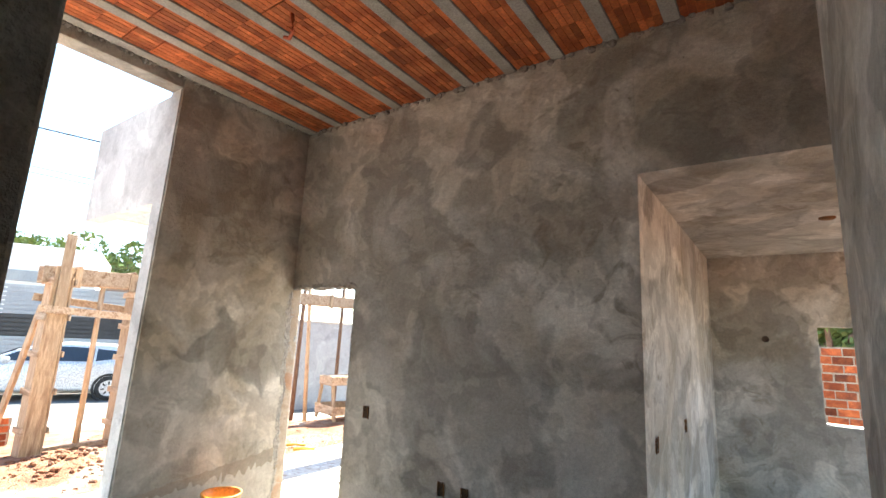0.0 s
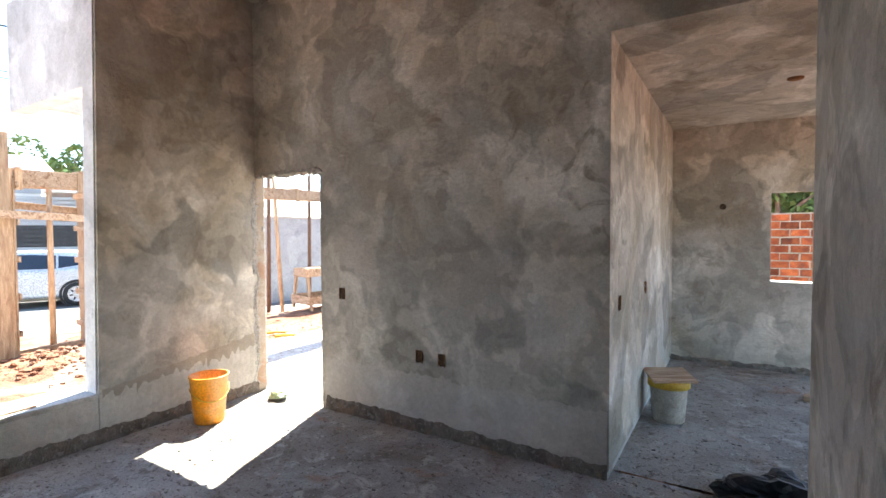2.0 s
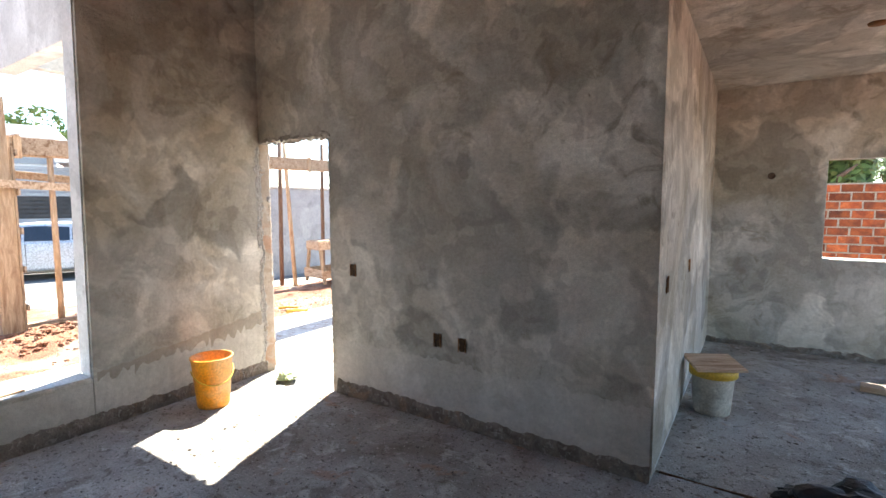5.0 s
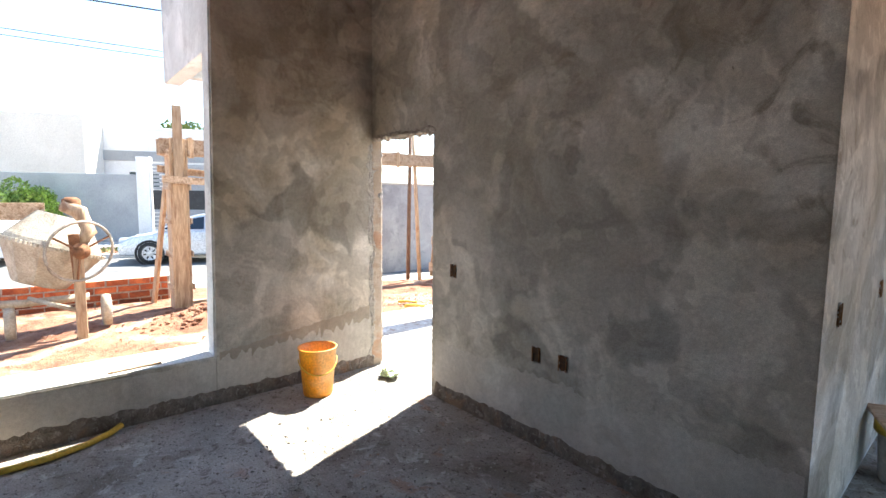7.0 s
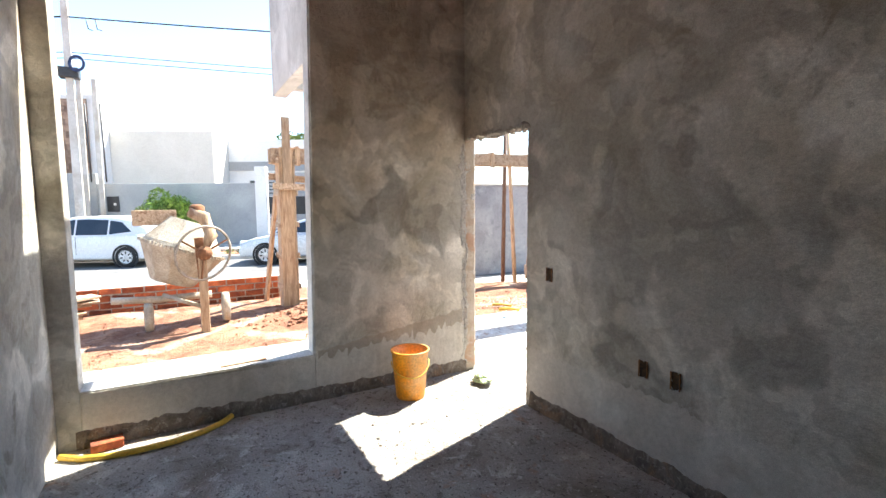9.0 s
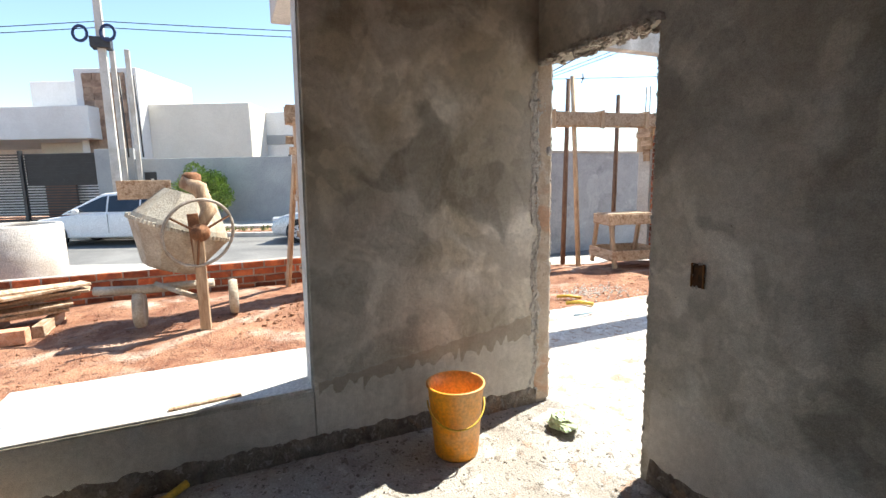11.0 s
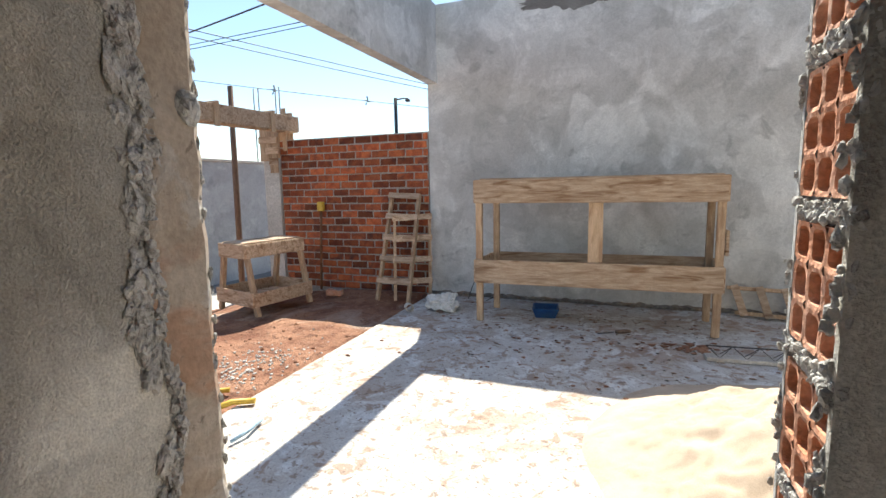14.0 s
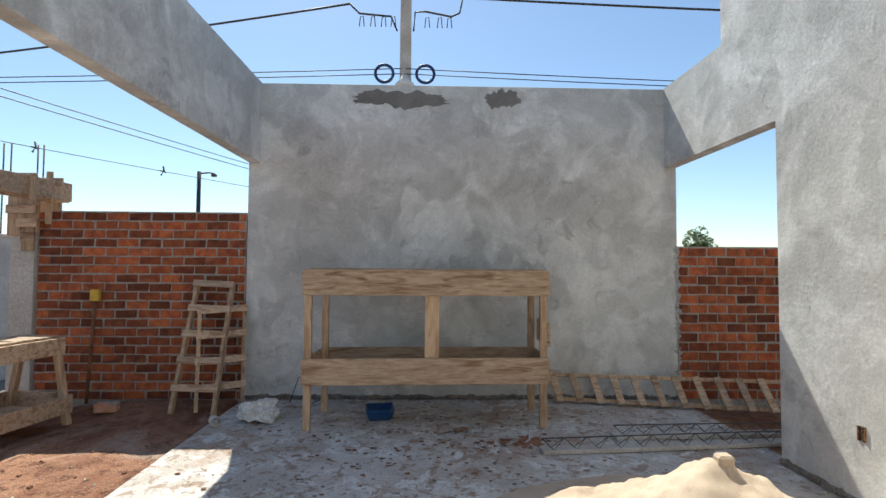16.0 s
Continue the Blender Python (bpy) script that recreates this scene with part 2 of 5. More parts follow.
M["joist"] = material("joist_concrete", (0.34, 0.32, 0.285), (0.47, 0.45, 0.41), 0.9, 5, 70, 0.3)
M["wood"] = material("sun_bleached_board", (0.45, 0.305, 0.20), (0.62, 0.47, 0.335), 0.8, 6, 60, 0.4, c=(0.26, 0.14, 0.07), local=True, vary=0.2, stretch=(1, 7, 7), patch=0.8)
M["wood_z"] = material("sun_bleached_upright", (0.42, 0.28, 0.17), (0.58, 0.42, 0.28), 0.8, 6, 60, 0.3, c=(0.30, 0.17, 0.10), local=True, vary=0.18, stretch=(7, 7, 1))
M["darkwood"] = material("rusty_prop", (0.14, 0.08, 0.055), (0.24, 0.15, 0.10), 0.85, 7, 60, 0.3, local=True, stretch=(7, 7, 1))
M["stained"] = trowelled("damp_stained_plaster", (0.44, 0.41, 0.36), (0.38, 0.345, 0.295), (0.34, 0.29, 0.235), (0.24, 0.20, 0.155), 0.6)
M["orange"] = material("orange_plastic", (0.84, 0.30, 0.014), (0.90, 0.38, 0.03), 0.45, 6, 60, 0.05, c=(0.74, 0.46, 0.22), patch=0.9)
M["pailwhite"] = material("splashed_white_plastic", (0.50, 0.46, 0.40), (0.66, 0.63, 0.57), 0.6, 9, 60, 0.15, c=(0.33, 0.28, 0.22))
M["yellow"] = material("yellow_hose_rubber", (0.58, 0.36, 0.04), (0.68, 0.45, 0.06), 0.5, 9, 60, 0.05)
M["blue"] = material("blue_plastic", (0.02, 0.08, 0.25), (0.03, 0.12, 0.33), 0.4, 9, 60, 0.05)
M["paleblue"] = material("pale_blue_hose", (0.25, 0.36, 0.46), (0.33, 0.46, 0.55), 0.5, 9, 60, 0.05)
M["blackbag"] = material("black_plastic_film", (0.008, 0.009, 0.011), (0.014, 0.015, 0.018), 0.42, 9, 40, 0.3)
M["whitebag"] = material("white_plastic_sack", (0.62, 0.61, 0.58), (0.74, 0.73, 0.71), 0.6, 9, 40, 0.3)
M["greenbag"] = material("pale_green_plastic", (0.42, 0.55, 0.30), (0.60, 0.68, 0.48), 0.5, 12, 40, 0.3)
M["steel"] = material("dark_reinforcement_steel", (0.10, 0.085, 0.075), (0.18, 0.15, 0.13), 0.7, 20, 90, 0.2, metal=0.5)
M["mixer"] = material("cement_caked_steel", (0.34, 0.30, 0.24), (0.50, 0.46, 0.385), 0.85, 5, 50, 0.4, c=(0.30, 0.22, 0.14), patch=1.0)
M["rust"] = material("rusty_iron", (0.17, 0.075, 0.035), (0.30, 0.14, 0.07), 0.85, 9, 60, 0.4, metal=0.2)
M["wheelrim"] = material("worn_grey_iron", (0.26, 0.22, 0.18), (0.38, 0.33, 0.28), 0.7, 9, 60, 0.2, metal=0.3)
M["asphalt"] = material("asphalt", (0.13, 0.128, 0.125), (0.19, 0.187, 0.18), 0.92, 0.8, 40, 0.3)
M["concrete"] = material("pale_concrete", (0.48, 0.45, 0.41), (0.60, 0.57, 0.53), 0.9, 2.5, 50, 0.3, c=(0.40, 0.34, 0.28))
M["greywall"] = material("grey_painted_wall", (0.30, 0.31, 0.32), (0.36, 0.37, 0.375), 0.85, 0.9, 40, 0.1, c=(0.40, 0.41, 0.41))
M["whitewall"] = material("white_painted_wall", (0.70, 0.69, 0.67), (0.77, 0.765, 0.75), 0.85, 0.7, 40, 0.08)
M["creamwall"] = material("cream_painted_wall", (0.68, 0.64, 0.56), (0.75, 0.71, 0.63), 0.85, 0.7, 40, 0.08)
M["boundary"] = trowelled("neighbour_plaster_wall", (0.40, 0.405, 0.41), (0.35, 0.355, 0.365), (0.30, 0.305, 0.315), (0.19, 0.20, 0.215), 0.4, 0.9, 0.9)
M["clad"] = material("brown_stone_cladding", (0.20, 0.125, 0.09), (0.40, 0.28, 0.20), 0.85, 3, 40, 0.3, vary=0.3, local=True)
M["blackmetal"] = material("black_painted_metal", (0.02, 0.02, 0.022), (0.035, 0.035, 0.038), 0.5, 5, 60, 0.05)
M["doorwood"] = material("brown_door", (0.12, 0.05, 0.03), (0.20, 0.09, 0.05), 0.6, 3, 40, 0.1)
M["carwhite"] = material("white_car_paint", (0.74, 0.75, 0.76), (0.78, 0.79, 0.80), 0.22, 2, 40, 0.0)
M["carsilver"] = material("silver_car_paint", (0.52, 0.55, 0.58), (0.58, 0.61, 0.64), 0.28, 2, 40, 0.0, metal=0.3)
M["carglass"] = material("tinted_car_glass", (0.02, 0.03, 0.045), (0.03, 0.04, 0.055), 0.08, 2, 40, 0.0)
M["tyre"] = material("tyre_rubber", (0.018, 0.018, 0.018), (0.03, 0.03, 0.03), 0.85, 9, 60, 0.2)
M["alloy"] = material("alloy_wheel", (0.55, 0.56, 0.57), (0.65, 0.66, 0.67), 0.35, 9, 60, 0.0, metal=0.6)
M["redlamp"] = material("red_tail_lamp", (0.55, 0.02, 0.02), (0.65, 0.03, 0.03), 0.2, 9, 60, 0.0)
M["headlamp"] = material("clear_headlamp", (0.55, 0.58, 0.60), (0.7, 0.72, 0.74), 0.12, 9, 60, 0.0)
M["leaf"] = material("bush_leaf", (0.10, 0.17, 0.035), (0.24, 0.33, 0.08), 0.6, 3, 40, 0.0, vary=0.45)
M["treeleaf"] = material("tree_leaf", (0.075, 0.13, 0.035), (0.18, 0.25, 0.08), 0.65, 1, 40, 0.0, vary=0.4)
M["grass"] = material("grass_blades", (0.10, 0.15, 0.035), (0.22, 0.26, 0.08), 0.75, 3, 40, 0.0, vary=0.4)
M["bark"] = material("bark", (0.10, 0.07, 0.05), (0.18, 0.13, 0.10), 0.9, 6, 40, 0.6)
M["cable"] = material("black_cable", (0.015, 0.016, 0.02), (0.025, 0.026, 0.03), 0.6, 5, 40, 0.0)
M["coilblue"] = material("dark_blue_cable", (0.015, 0.03, 0.09), (0.02, 0.04, 0.12), 0.5, 5, 40, 0.0)
M["box"] = material("rust_stained_box_cavity", (0.16, 0.07, 0.025), (0.30, 0.14, 0.05), 0.9, 20, 60, 0.4)
M["redtube"] = material("red_orange_conduit", (0.50, 0.09, 0.03), (0.60, 0.12, 0.04), 0.5, 9, 60, 0.0)
# near-black that paints the shade inside a small wall hole
M["hole_shade"] = material("painted_hole_shade", (0.05, 0.03, 0.02), (0.10, 0.07, 0.05), 0.95, 30, 60, 0.3)
M["damp"] = material("damp_plaster", (0.17, 0.155, 0.145), (0.23, 0.215, 0.20), 0.85, 4, 80, 0.2)
M["insulator"] = material("white_glazed_ceramic", (0.62, 0.60, 0.56), (0.70, 0.68, 0.64), 0.3, 4, 80, 0.0)
rng = random.Random(7)


# ---- mesh helpers ----
def part(name, bm, mat, parent=None, label=""):
    me = bpy.data.meshes.new(name)
    bmesh.ops.recalc_face_normals(bm, faces=bm.faces)
    bm.to_mesh(me)
    bm.free()
    me.materials.append(M[mat])
    ob = new(name, me)
    if parent:
        ob.parent = parent
    return tagged(ob, label)


def empty(name, m, label, category, group="", kind=""):
    ob = new(name)
    ob.empty_display_size = 0.1
    ob.matrix_world = m
    return tagged(ob, label, category, group, kind)


def box(bm, x0, x1, y0, y1, z0, z1, bevel=0.0, m=None):
    vs = bmesh.ops.create_cube(bm, size=1.0)["verts"]
    for v in vs:
        v.co = Vector((x0 + (v.co.x + 0.5) * (x1 - x0), y0 + (v.co.y + 0.5) * (y1 - y0), z0 + (v.co.z + 0.5) * (z1 - z0)))
    if m is not None:
        bmesh.ops.transform(bm, matrix=m, verts=vs)
    if bevel:
        es = list({e for v in vs for e in v.link_edges})
        bmesh.ops.bevel(bm, geom=es, offset=bevel, segments=1, affect="EDGES")
    return bm


def B(*a, **k):
    return box(bmesh.new(), *a, **k)


def beam(bm, p, q, w, h, bevel=0.003, up=(0, 0, 1)):
    """A squared bar from p to q; w across, h along the up side."""
    p, q = Vector(p), Vector(q)
    d = (q - p)
    y = d.normalized()
    u = Vector(up)
    if abs(y.dot(u)) > 0.98:
        u = Vector((1, 0, 0))
    x = y.cross(u).normalized()
    z = x.cross(y)
    m = Matrix((x, y, z)).transposed().to_4x4()
    m.translation = p
    return box(bm, -w / 2, w / 2, 0, d.length, -h / 2, h / 2, bevel, m)


def tube(bm, pts, r, n=8, caps=True, closed=False):
    """A round bar along points."""
    pts = [Vector(p) for p in pts]
    rings = []
    k = len(pts)
    for i, p in enumerate(pts):
        a = pts[(i - 1) % k] if closed or i > 0 else p
        b = pts[(i + 1) % k] if closed or i < k - 1 else p
        d = (b - a).normalized()
        u = Vector((0, 0, 1)) if abs(d.z) < 0.9 else Vector((1, 0, 0))
        x = d.cross(u).normalized()
        y = d.cross(x)
        rr = r[i] if isinstance(r, (list, tuple)) else r
        rings.append([bm.verts.new(p + rr * (math.cos(6.2832 * j / n) * x + math.sin(6.2832 * j / n) * y)) for j in range(n)])
    for i in range(k if closed else k - 1):
        A, C = rings[i], rings[(i + 1) % k]
        for j in range(n):
            f = bm.faces.new((A[j], A[(j + 1) % n], C[(j + 1) % n], C[j]))
            f.smooth = True
    if caps and not closed:
        bm.faces.new(rings[0])
        bm.faces.new(rings[-1][::-1])
    return bm


def lathe(bm, prof, n=24, m=None):
    """A turned shape about z from (radius, height) pairs."""
    rings = []
    for r, z in prof:
        rings.append([bm.verts.new((r * math.cos(6.2832 * j / n), r * math.sin(6.2832 * j / n), z)) for j in range(n)])
    for A, C in zip(rings, rings[1:]):
        for j in range(n):
            f = bm.faces.new((A[j], A[(j + 1) % n], C[(j + 1) % n], C[j]))
            f.smooth = True
    if m is not None:
        bmesh.ops.transform(bm, matrix=m, verts=[v for ring in rings for v in ring])
    return bm


def rock(bm, p, r, squash=(1, 1, 1), sub=1, rough=0.35):
    vs = bmesh.ops.create_icosphere(bm, subdivisions=sub, radius=1.0)["verts"]
    seed = Vector((rng.random() * 50, rng.random() * 50, rng.random() * 50))
    for v in vs:
        k = 1 + rough * noise.noise(v.co * 1.7 + seed)
        v.co = Vector(p) + Vector((v.co.x * squash[0], v.co.y * squash[1], v.co.z * squash[2])) * (r * k)


def rocks(pts, r, squash=(1, 1, 1), sub=1, rough=0.5):
    bm = bmesh.new()
    for p in pts:
        rock(bm, p, r * rng.uniform(0.5, 1.4), squash, sub, rough)
    return bm


def sheet(nx, ny, fn):
    """A grid of nx by ny cells whose corners are fn(u, v)."""
    bm = bmesh.new()
    g = [[bm.verts.new(fn(i / nx, j / ny)) for j in range(ny + 1)] for i in range(nx + 1)]
    for i in range(nx):
        for j in range(ny):
            f = bm.faces.new((g[i][j], g[i + 1][j], g[i + 1][j + 1], g[i][j + 1]))
            f.smooth = True
    return bm


def ragged(p, q, h0, h1, out, amp=0.03, step=0.03, thick=0.02):
    """A rough strip on a wall's foot from p to q, with a torn upper edge; out: the wall's outward normal."""
    p, q, out = Vector(p), Vector(q), Vector(out)
    n = max(3, int((q - p).length / step))
    bm = bmesh.new()
    rows = []
    for i in range(n + 1):
        a = p.lerp(q, i / n)
        top = h0 + (h1 - h0) * i / n + amp * noise.noise(a * 9) + amp * 0.8 * noise.noise(a * 31)
        col = []
        for k, f in enumerate((0.0, 0.35, 0.7, 1.0)):
            o = thick * (1 + 0.9 * noise.noise(a * 23 + Vector((0, 0, f * 5)))) * (1.0 if k < 3 else 0.25)
            col.append(bm.verts.new(a + Vector((0, 0, top * f)) + out * o))
        col.append(bm.verts.new(a + Vector((0, 0, top)) - out * 0.01))
        rows.append(col)
    for A, C in zip(rows, rows[1:]):
        for k in range(4):
            bm.faces.new((A[k], C[k], C[k + 1], A[k + 1]))
    return bm


def structure(name, bm, mat, label, category):
    return tagged(part(name, bm, mat), label, category, "", "structure")


# ---- the house ----
XW, YL, YD, ZC = -3.57, 3.52, 3.685, 3.84      # window wall, long wall inside and out, high ceiling
XR, XG = -0.165, -0.29                        # wall between back room and garage
YG = 9.05                                     # garage end wall
structure("floor", sheet(60, 60, lambda u, v: Vector((-3.75 + u * 6.6, -3.0 + v * 6.66, 0.008 * noise.noise(Vector((u * 20, v * 30, 0))) + 0.004 * noise.noise(Vector((u * 90, v * 120, 3)))))),
          "floor", "dusty rough concrete floor with trowel marks and stains", "floor")
structure("floor_back_room", sheet(40, 40, lambda u, v: Vector((XG + u * 3.2, YD + v * 3.5, 0.008 * noise.noise(Vector((u * 12, v * 12, 6))) + 0.004 * noise.noise(Vector((u * 50, v * 50, 3)))))),
          "floor", "dusty rough concrete floor of the back room", "floor")
bm = B(XW - 0.18, XW, 2.10, 3.61, -0.1, 4.6, 0.004)
for v in bm.verts:                              # the jamb leans a little
    if v.co.y < 2.3:
        v.co.y += 0.016 * v.co.z
w = structure("wall_window", bm, "plaster", "unpainted grey plastered wall beside the large window opening", "wall")
part("wall_below_window", B(XW - 0.18, XW, 0.585, 2.104, -0.1, 0.37, 0.006), "plaster", w)
part("wall_above_window", B(XW - 0.18, XW, 0.585, 2.157, 3.74, 4.6, 0.006), "plaster", w)
part("window_pier", B(XW - 0.18, XW, 0.31, 0.585, -0.1, 4.6, 0.004), "plaster", w)
part("window_sill", B(XW - 0.20, XW - 0.004, 0.585, 2.098, 0.366, 0.380, 0.004), "apron", w, "rough pale mortar sill")
bm = B(XW - 0.186, XW - 0.02, 2.090, 2.1005, 0.382, 3.738)
for v in bm.verts:
    v.co.y += 0.016 * v.co.z
part("jamb_lining", bm, "render", w, "smooth pale jamb")
part("raw_foot", ragged((XW, 0.55, 0), (XW, YL, 0), 0.125, 0.105, (1, 0, 0), 0.022, 0.02, 0.014), "rawbase", w, "dark unplastered wall foot")
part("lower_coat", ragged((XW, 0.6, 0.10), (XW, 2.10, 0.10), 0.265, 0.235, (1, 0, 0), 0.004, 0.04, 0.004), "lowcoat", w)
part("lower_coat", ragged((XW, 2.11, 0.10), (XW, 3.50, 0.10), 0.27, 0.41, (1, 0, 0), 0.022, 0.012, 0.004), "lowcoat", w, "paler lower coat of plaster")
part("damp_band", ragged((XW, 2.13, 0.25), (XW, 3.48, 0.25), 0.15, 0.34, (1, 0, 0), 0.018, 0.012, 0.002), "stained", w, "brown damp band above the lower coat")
w = structure("wall_back", B(-3.57, 0.15, 0.31, 0.455, -0.1, 4.6, 0.004), "plaster", "unpainted plastered wall closing the front room", "wall")
part("wall_above_doorway", B(0.15, 0.765, 0.31, 0.455, 2.6, 4.6, 0.004), "plaster", w)
structure("wall_side", B(0.765, 0.90, -3.0, 2.70, -0.1, 4.6, 0.012), "plaster", "grey plastered wall end with a rounded corner", "wall")
w = structure("wall_long", B(-2.36, XR, YL, YD, -0.1, 4.6), "plaster", "long unpainted cement plastered wall with trowel swirls", "wall")
part("jamb_plaster", B(-2.672, -2.36, YL, YL + 0.011, -0.1, 2.155), "plaster", w)
part("jamb_plaster", B(-2.670, -2.36, YD - 0.009, YD, -0.1, 2.155), "render", w)
part("wall_above_door", B(-3.568, -2.36, YL, YD, 2.155, 4.6), "plaster", w)
part("wall_above_opening", B(XR, 2.85, YL, YD, 2.82, 4.6, 0.003), "plaster", w)
part("raw_foot", ragged((-2.62, YL, 0), (XR, YL, 0), 0.125, 0.085, (0, -1, 0), 0.022, 0.02, 0.014), "rawbase", w, "dark unplastered wall foot")
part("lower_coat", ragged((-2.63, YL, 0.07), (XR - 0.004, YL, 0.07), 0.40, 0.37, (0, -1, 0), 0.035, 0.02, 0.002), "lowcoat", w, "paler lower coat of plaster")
w = structure("wall_partition", B(XG, XR, YD, 7.14, -0.1, 4.75), "render", "plastered wall between the back room and the garage", "wall")
part("inner_plaster", B(XR, XR + 0.008, YL + 0.003, 6.94, 0.05, 2.82), "plaster", w)
part("upper_wall", B(XG, XG + 0.15, 7.14, 7.87, 3.8, 4.75), "render", w)
part("raw_foot", ragged((XG, 7.14, 0), (XG, YD, 0), 0.05, 0.06, (-1, 0, 0), 0.02), "rawbase", w, "dark unplastered wall foot")
structure("beam_right", B(XG, XG + 0.15, 7.14, YG, 2.82, 3.8), "render", "pale plastered beam over the side passage", "beam")
w = structure("wall_far", B(XR, 0.85, 6.94, 7.14, -0.1, 3.2, 0.003), "plaster", "mottled damp-stained plastered wall with a window hole", "wall")
# window hole runs on out of view to let more daylight in
part("wall_side_of_window", B(2.35, 2.85, 6.94, 7.14, -0.1, 3.2), "plaster", w)
part("wall_under_window", B(0.85, 2.35, 6.94, 7.14, -0.1, 1.0), "plaster", w)
part("wall_over_window", B(0.85, 2.35, 6.94, 7.14, 2.02, 3.2), "plaster", w)
part("window_sill", B(0.852, 2.348, 6.93, 7.16, 1.0, 1.012), "apron", w)
part("raw_foot", ragged((XR, 6.94, 0), (2.8, 6.94, 0), 0.06, 0.06, (0, -1, 0)), "rawbase", w)
# unseen wall; its opening is added to brighten the rooms with daylight
w = structure("wall_east", B(2.70, 2.85, -3.0, 2.95, -0.1, 4.6), "plaster", "plain unseen plastered wall with a wide opening added for daylight", "wall")
part("wall_end", B(2.70, 2.85, 6.6, 6.94, -0.1, 4.6), "plaster", w)
part("wall_over_opening", B(2.70, 2.85, 2.95, 6.6, 2.6, 4.6), "plaster", w)
# two unseen walls, added to shut daylight out of the room behind
structure("wall_rear", B(-3.75, 2.85, -3.15, -3.0, -0.1, 4.6), "plaster", "unseen plastered wall added to close off the dark room behind", "wall")
structure("wall_west_rear", B(-3.75, -3.57, -3.0, 0.31, -0.1, 4.6), "plaster", "unseen plastered wall added to close off the dark room behind", "wall")
structure("ceiling_back_room", B(XR, 2.70, YD, 6.94, 2.82, 2.95), "plaster", "plastered ceiling with a small lamp hole", "ceiling")
lh = bmesh.new()
lathe(lh, [(0.001, 0), (0.055, 0), (0.06, 0.012)], 12, pose(0.91, 5.24, 2.806))
tagged(part("ceiling_hole", lh, "box"), "small rust-stained lamp hole in the ceiling", "lamp hole")

# disc laid on the plaster; the hole's shade is only its colour
kh = bmesh.new()
lathe(kh, [(0.001, 0.0), (0.03, 0.0), (0.036, 0.006)], 10, pose(0.38, 6.938, 1.87, 90))
tagged(part("pipe_hole", kh, "hole_shade"), "small dark pipe hole in the plaster", "hole")

# high ceiling of hollow bricks between concrete joists
bm = bmesh.new()
ck = 0
x = -3.488
while x < 2.7:
    y = -3.0
    while y < YL:
        dz = rng.uniform(0, 0.006)
        L = 0.198
        for k in range(6):
            xa = x + 0.052 + k * 0.0495
            box(bm, xa, xa + 0.045, y, min(y + L, YL) - 0.003, ZC + dz, ZC + 0.05)
        box(bm, x + 0.05, x + 0.349, y, min(y + L, YL) - 0.002, ZC + 0.006 + dz, ZC + 0.06)
        y += 0.2
    x += 0.3985
structure("ceiling", bm, "tilebrick", "ribbed orange hollow-brick ceiling between concrete joists", "ceiling")
x = -3.488
while x < 2.7:
    bm = B(x - 0.05, x + 0.05, -3.0, YL, ZC - 0.012, ZC + 0.09, 0.004)
    ob = tagged(part("ceiling_joist", bm, "joist"), "cast concrete ceiling joist", "joist", "ceiling joists", "structure")
    x += 0.3985
structure("roof_slab", B(-3.75, 2.85, -3.15, YD, ZC + 0.10, ZC + 0.22), "joist", "concrete roof slab", "roof")
pts = [(x + rng.uniform(-0.05, 0.05), YL - 0.012, ZC + rng.uniform(-0.03, 0.0)) for x in np.arange(-3.5, 1.0, 0.055)]
pts += [(XW + 0.01, y, ZC + rng.uniform(-0.015, 0.01)) for y in np.arange(0.6, 3.5, 0.035)]
structure("mortar_droppings", rocks(pts, 0.024, (1.2, 0.7, 1.0)), "mortar", "mortar lumps along the top of the walls", "mortar")
tagged(part("conduit", tube(bmesh.new(), [(-2.05, 2.1, 3.9), (-2.05, 2.12, 3.80), (-2.09, 2.16, 3.75), (-2.18, 2.2, 3.75), (-2.24, 2.2, 3.78)], 0.014), "redtube"),
       "short orange corrugated conduit hanging from the ceiling", "conduit")

# door opening: torn plaster, raw column, hollow brick ends
bm = bmesh.new()
rows = []
for i in range(61):
    z = 0.02 + i * 2.13 / 60
    e = 3.515 + 0.03 * noise.noise(Vector((1, 2, z * 4))) + 0.02 * noise.noise(Vector((4, 1, z * 17)))
    far = 3.63 + 0.008 * noise.noise(Vector((9, 1, z * 14)))
    rows.append([bm.verts.new((XW + 0.004 + o + 0.003 * noise.noise(Vector((o, yy * 20, z * 20))), yy, z)) for yy, o in ((e, 0.0), (e + 0.02, 0.003), ((e + far) / 2, 0.004), (far - 0.02, 0.004), (far, -0.01), (far, -0.17))])
for A, C in zip(rows, rows[1:]):
    for k in range(5):
        bm.faces.new((A[k], A[k + 1], C[k + 1], C[k]))
col = structure("door_column", bm, "column", "raw brown concrete column side at the door opening", "column")
pts = []
for i in range(150):
    z = rng.uniform(0.05, 2.12)
    e = 3.515 + 0.03 * noise.noise(Vector((1, 2, z * 4))) + 0.02 * noise.noise(Vector((4, 1, z * 17)))
    pts.append((XW + 0.001, e - rng.uniform(-0.012, 0.035), z))
part("torn_plaster", rocks(pts, 0.016, (0.3, 1, 1.5), 2, 0.9), "raw", col, "broken grey plaster edge")
pts = []
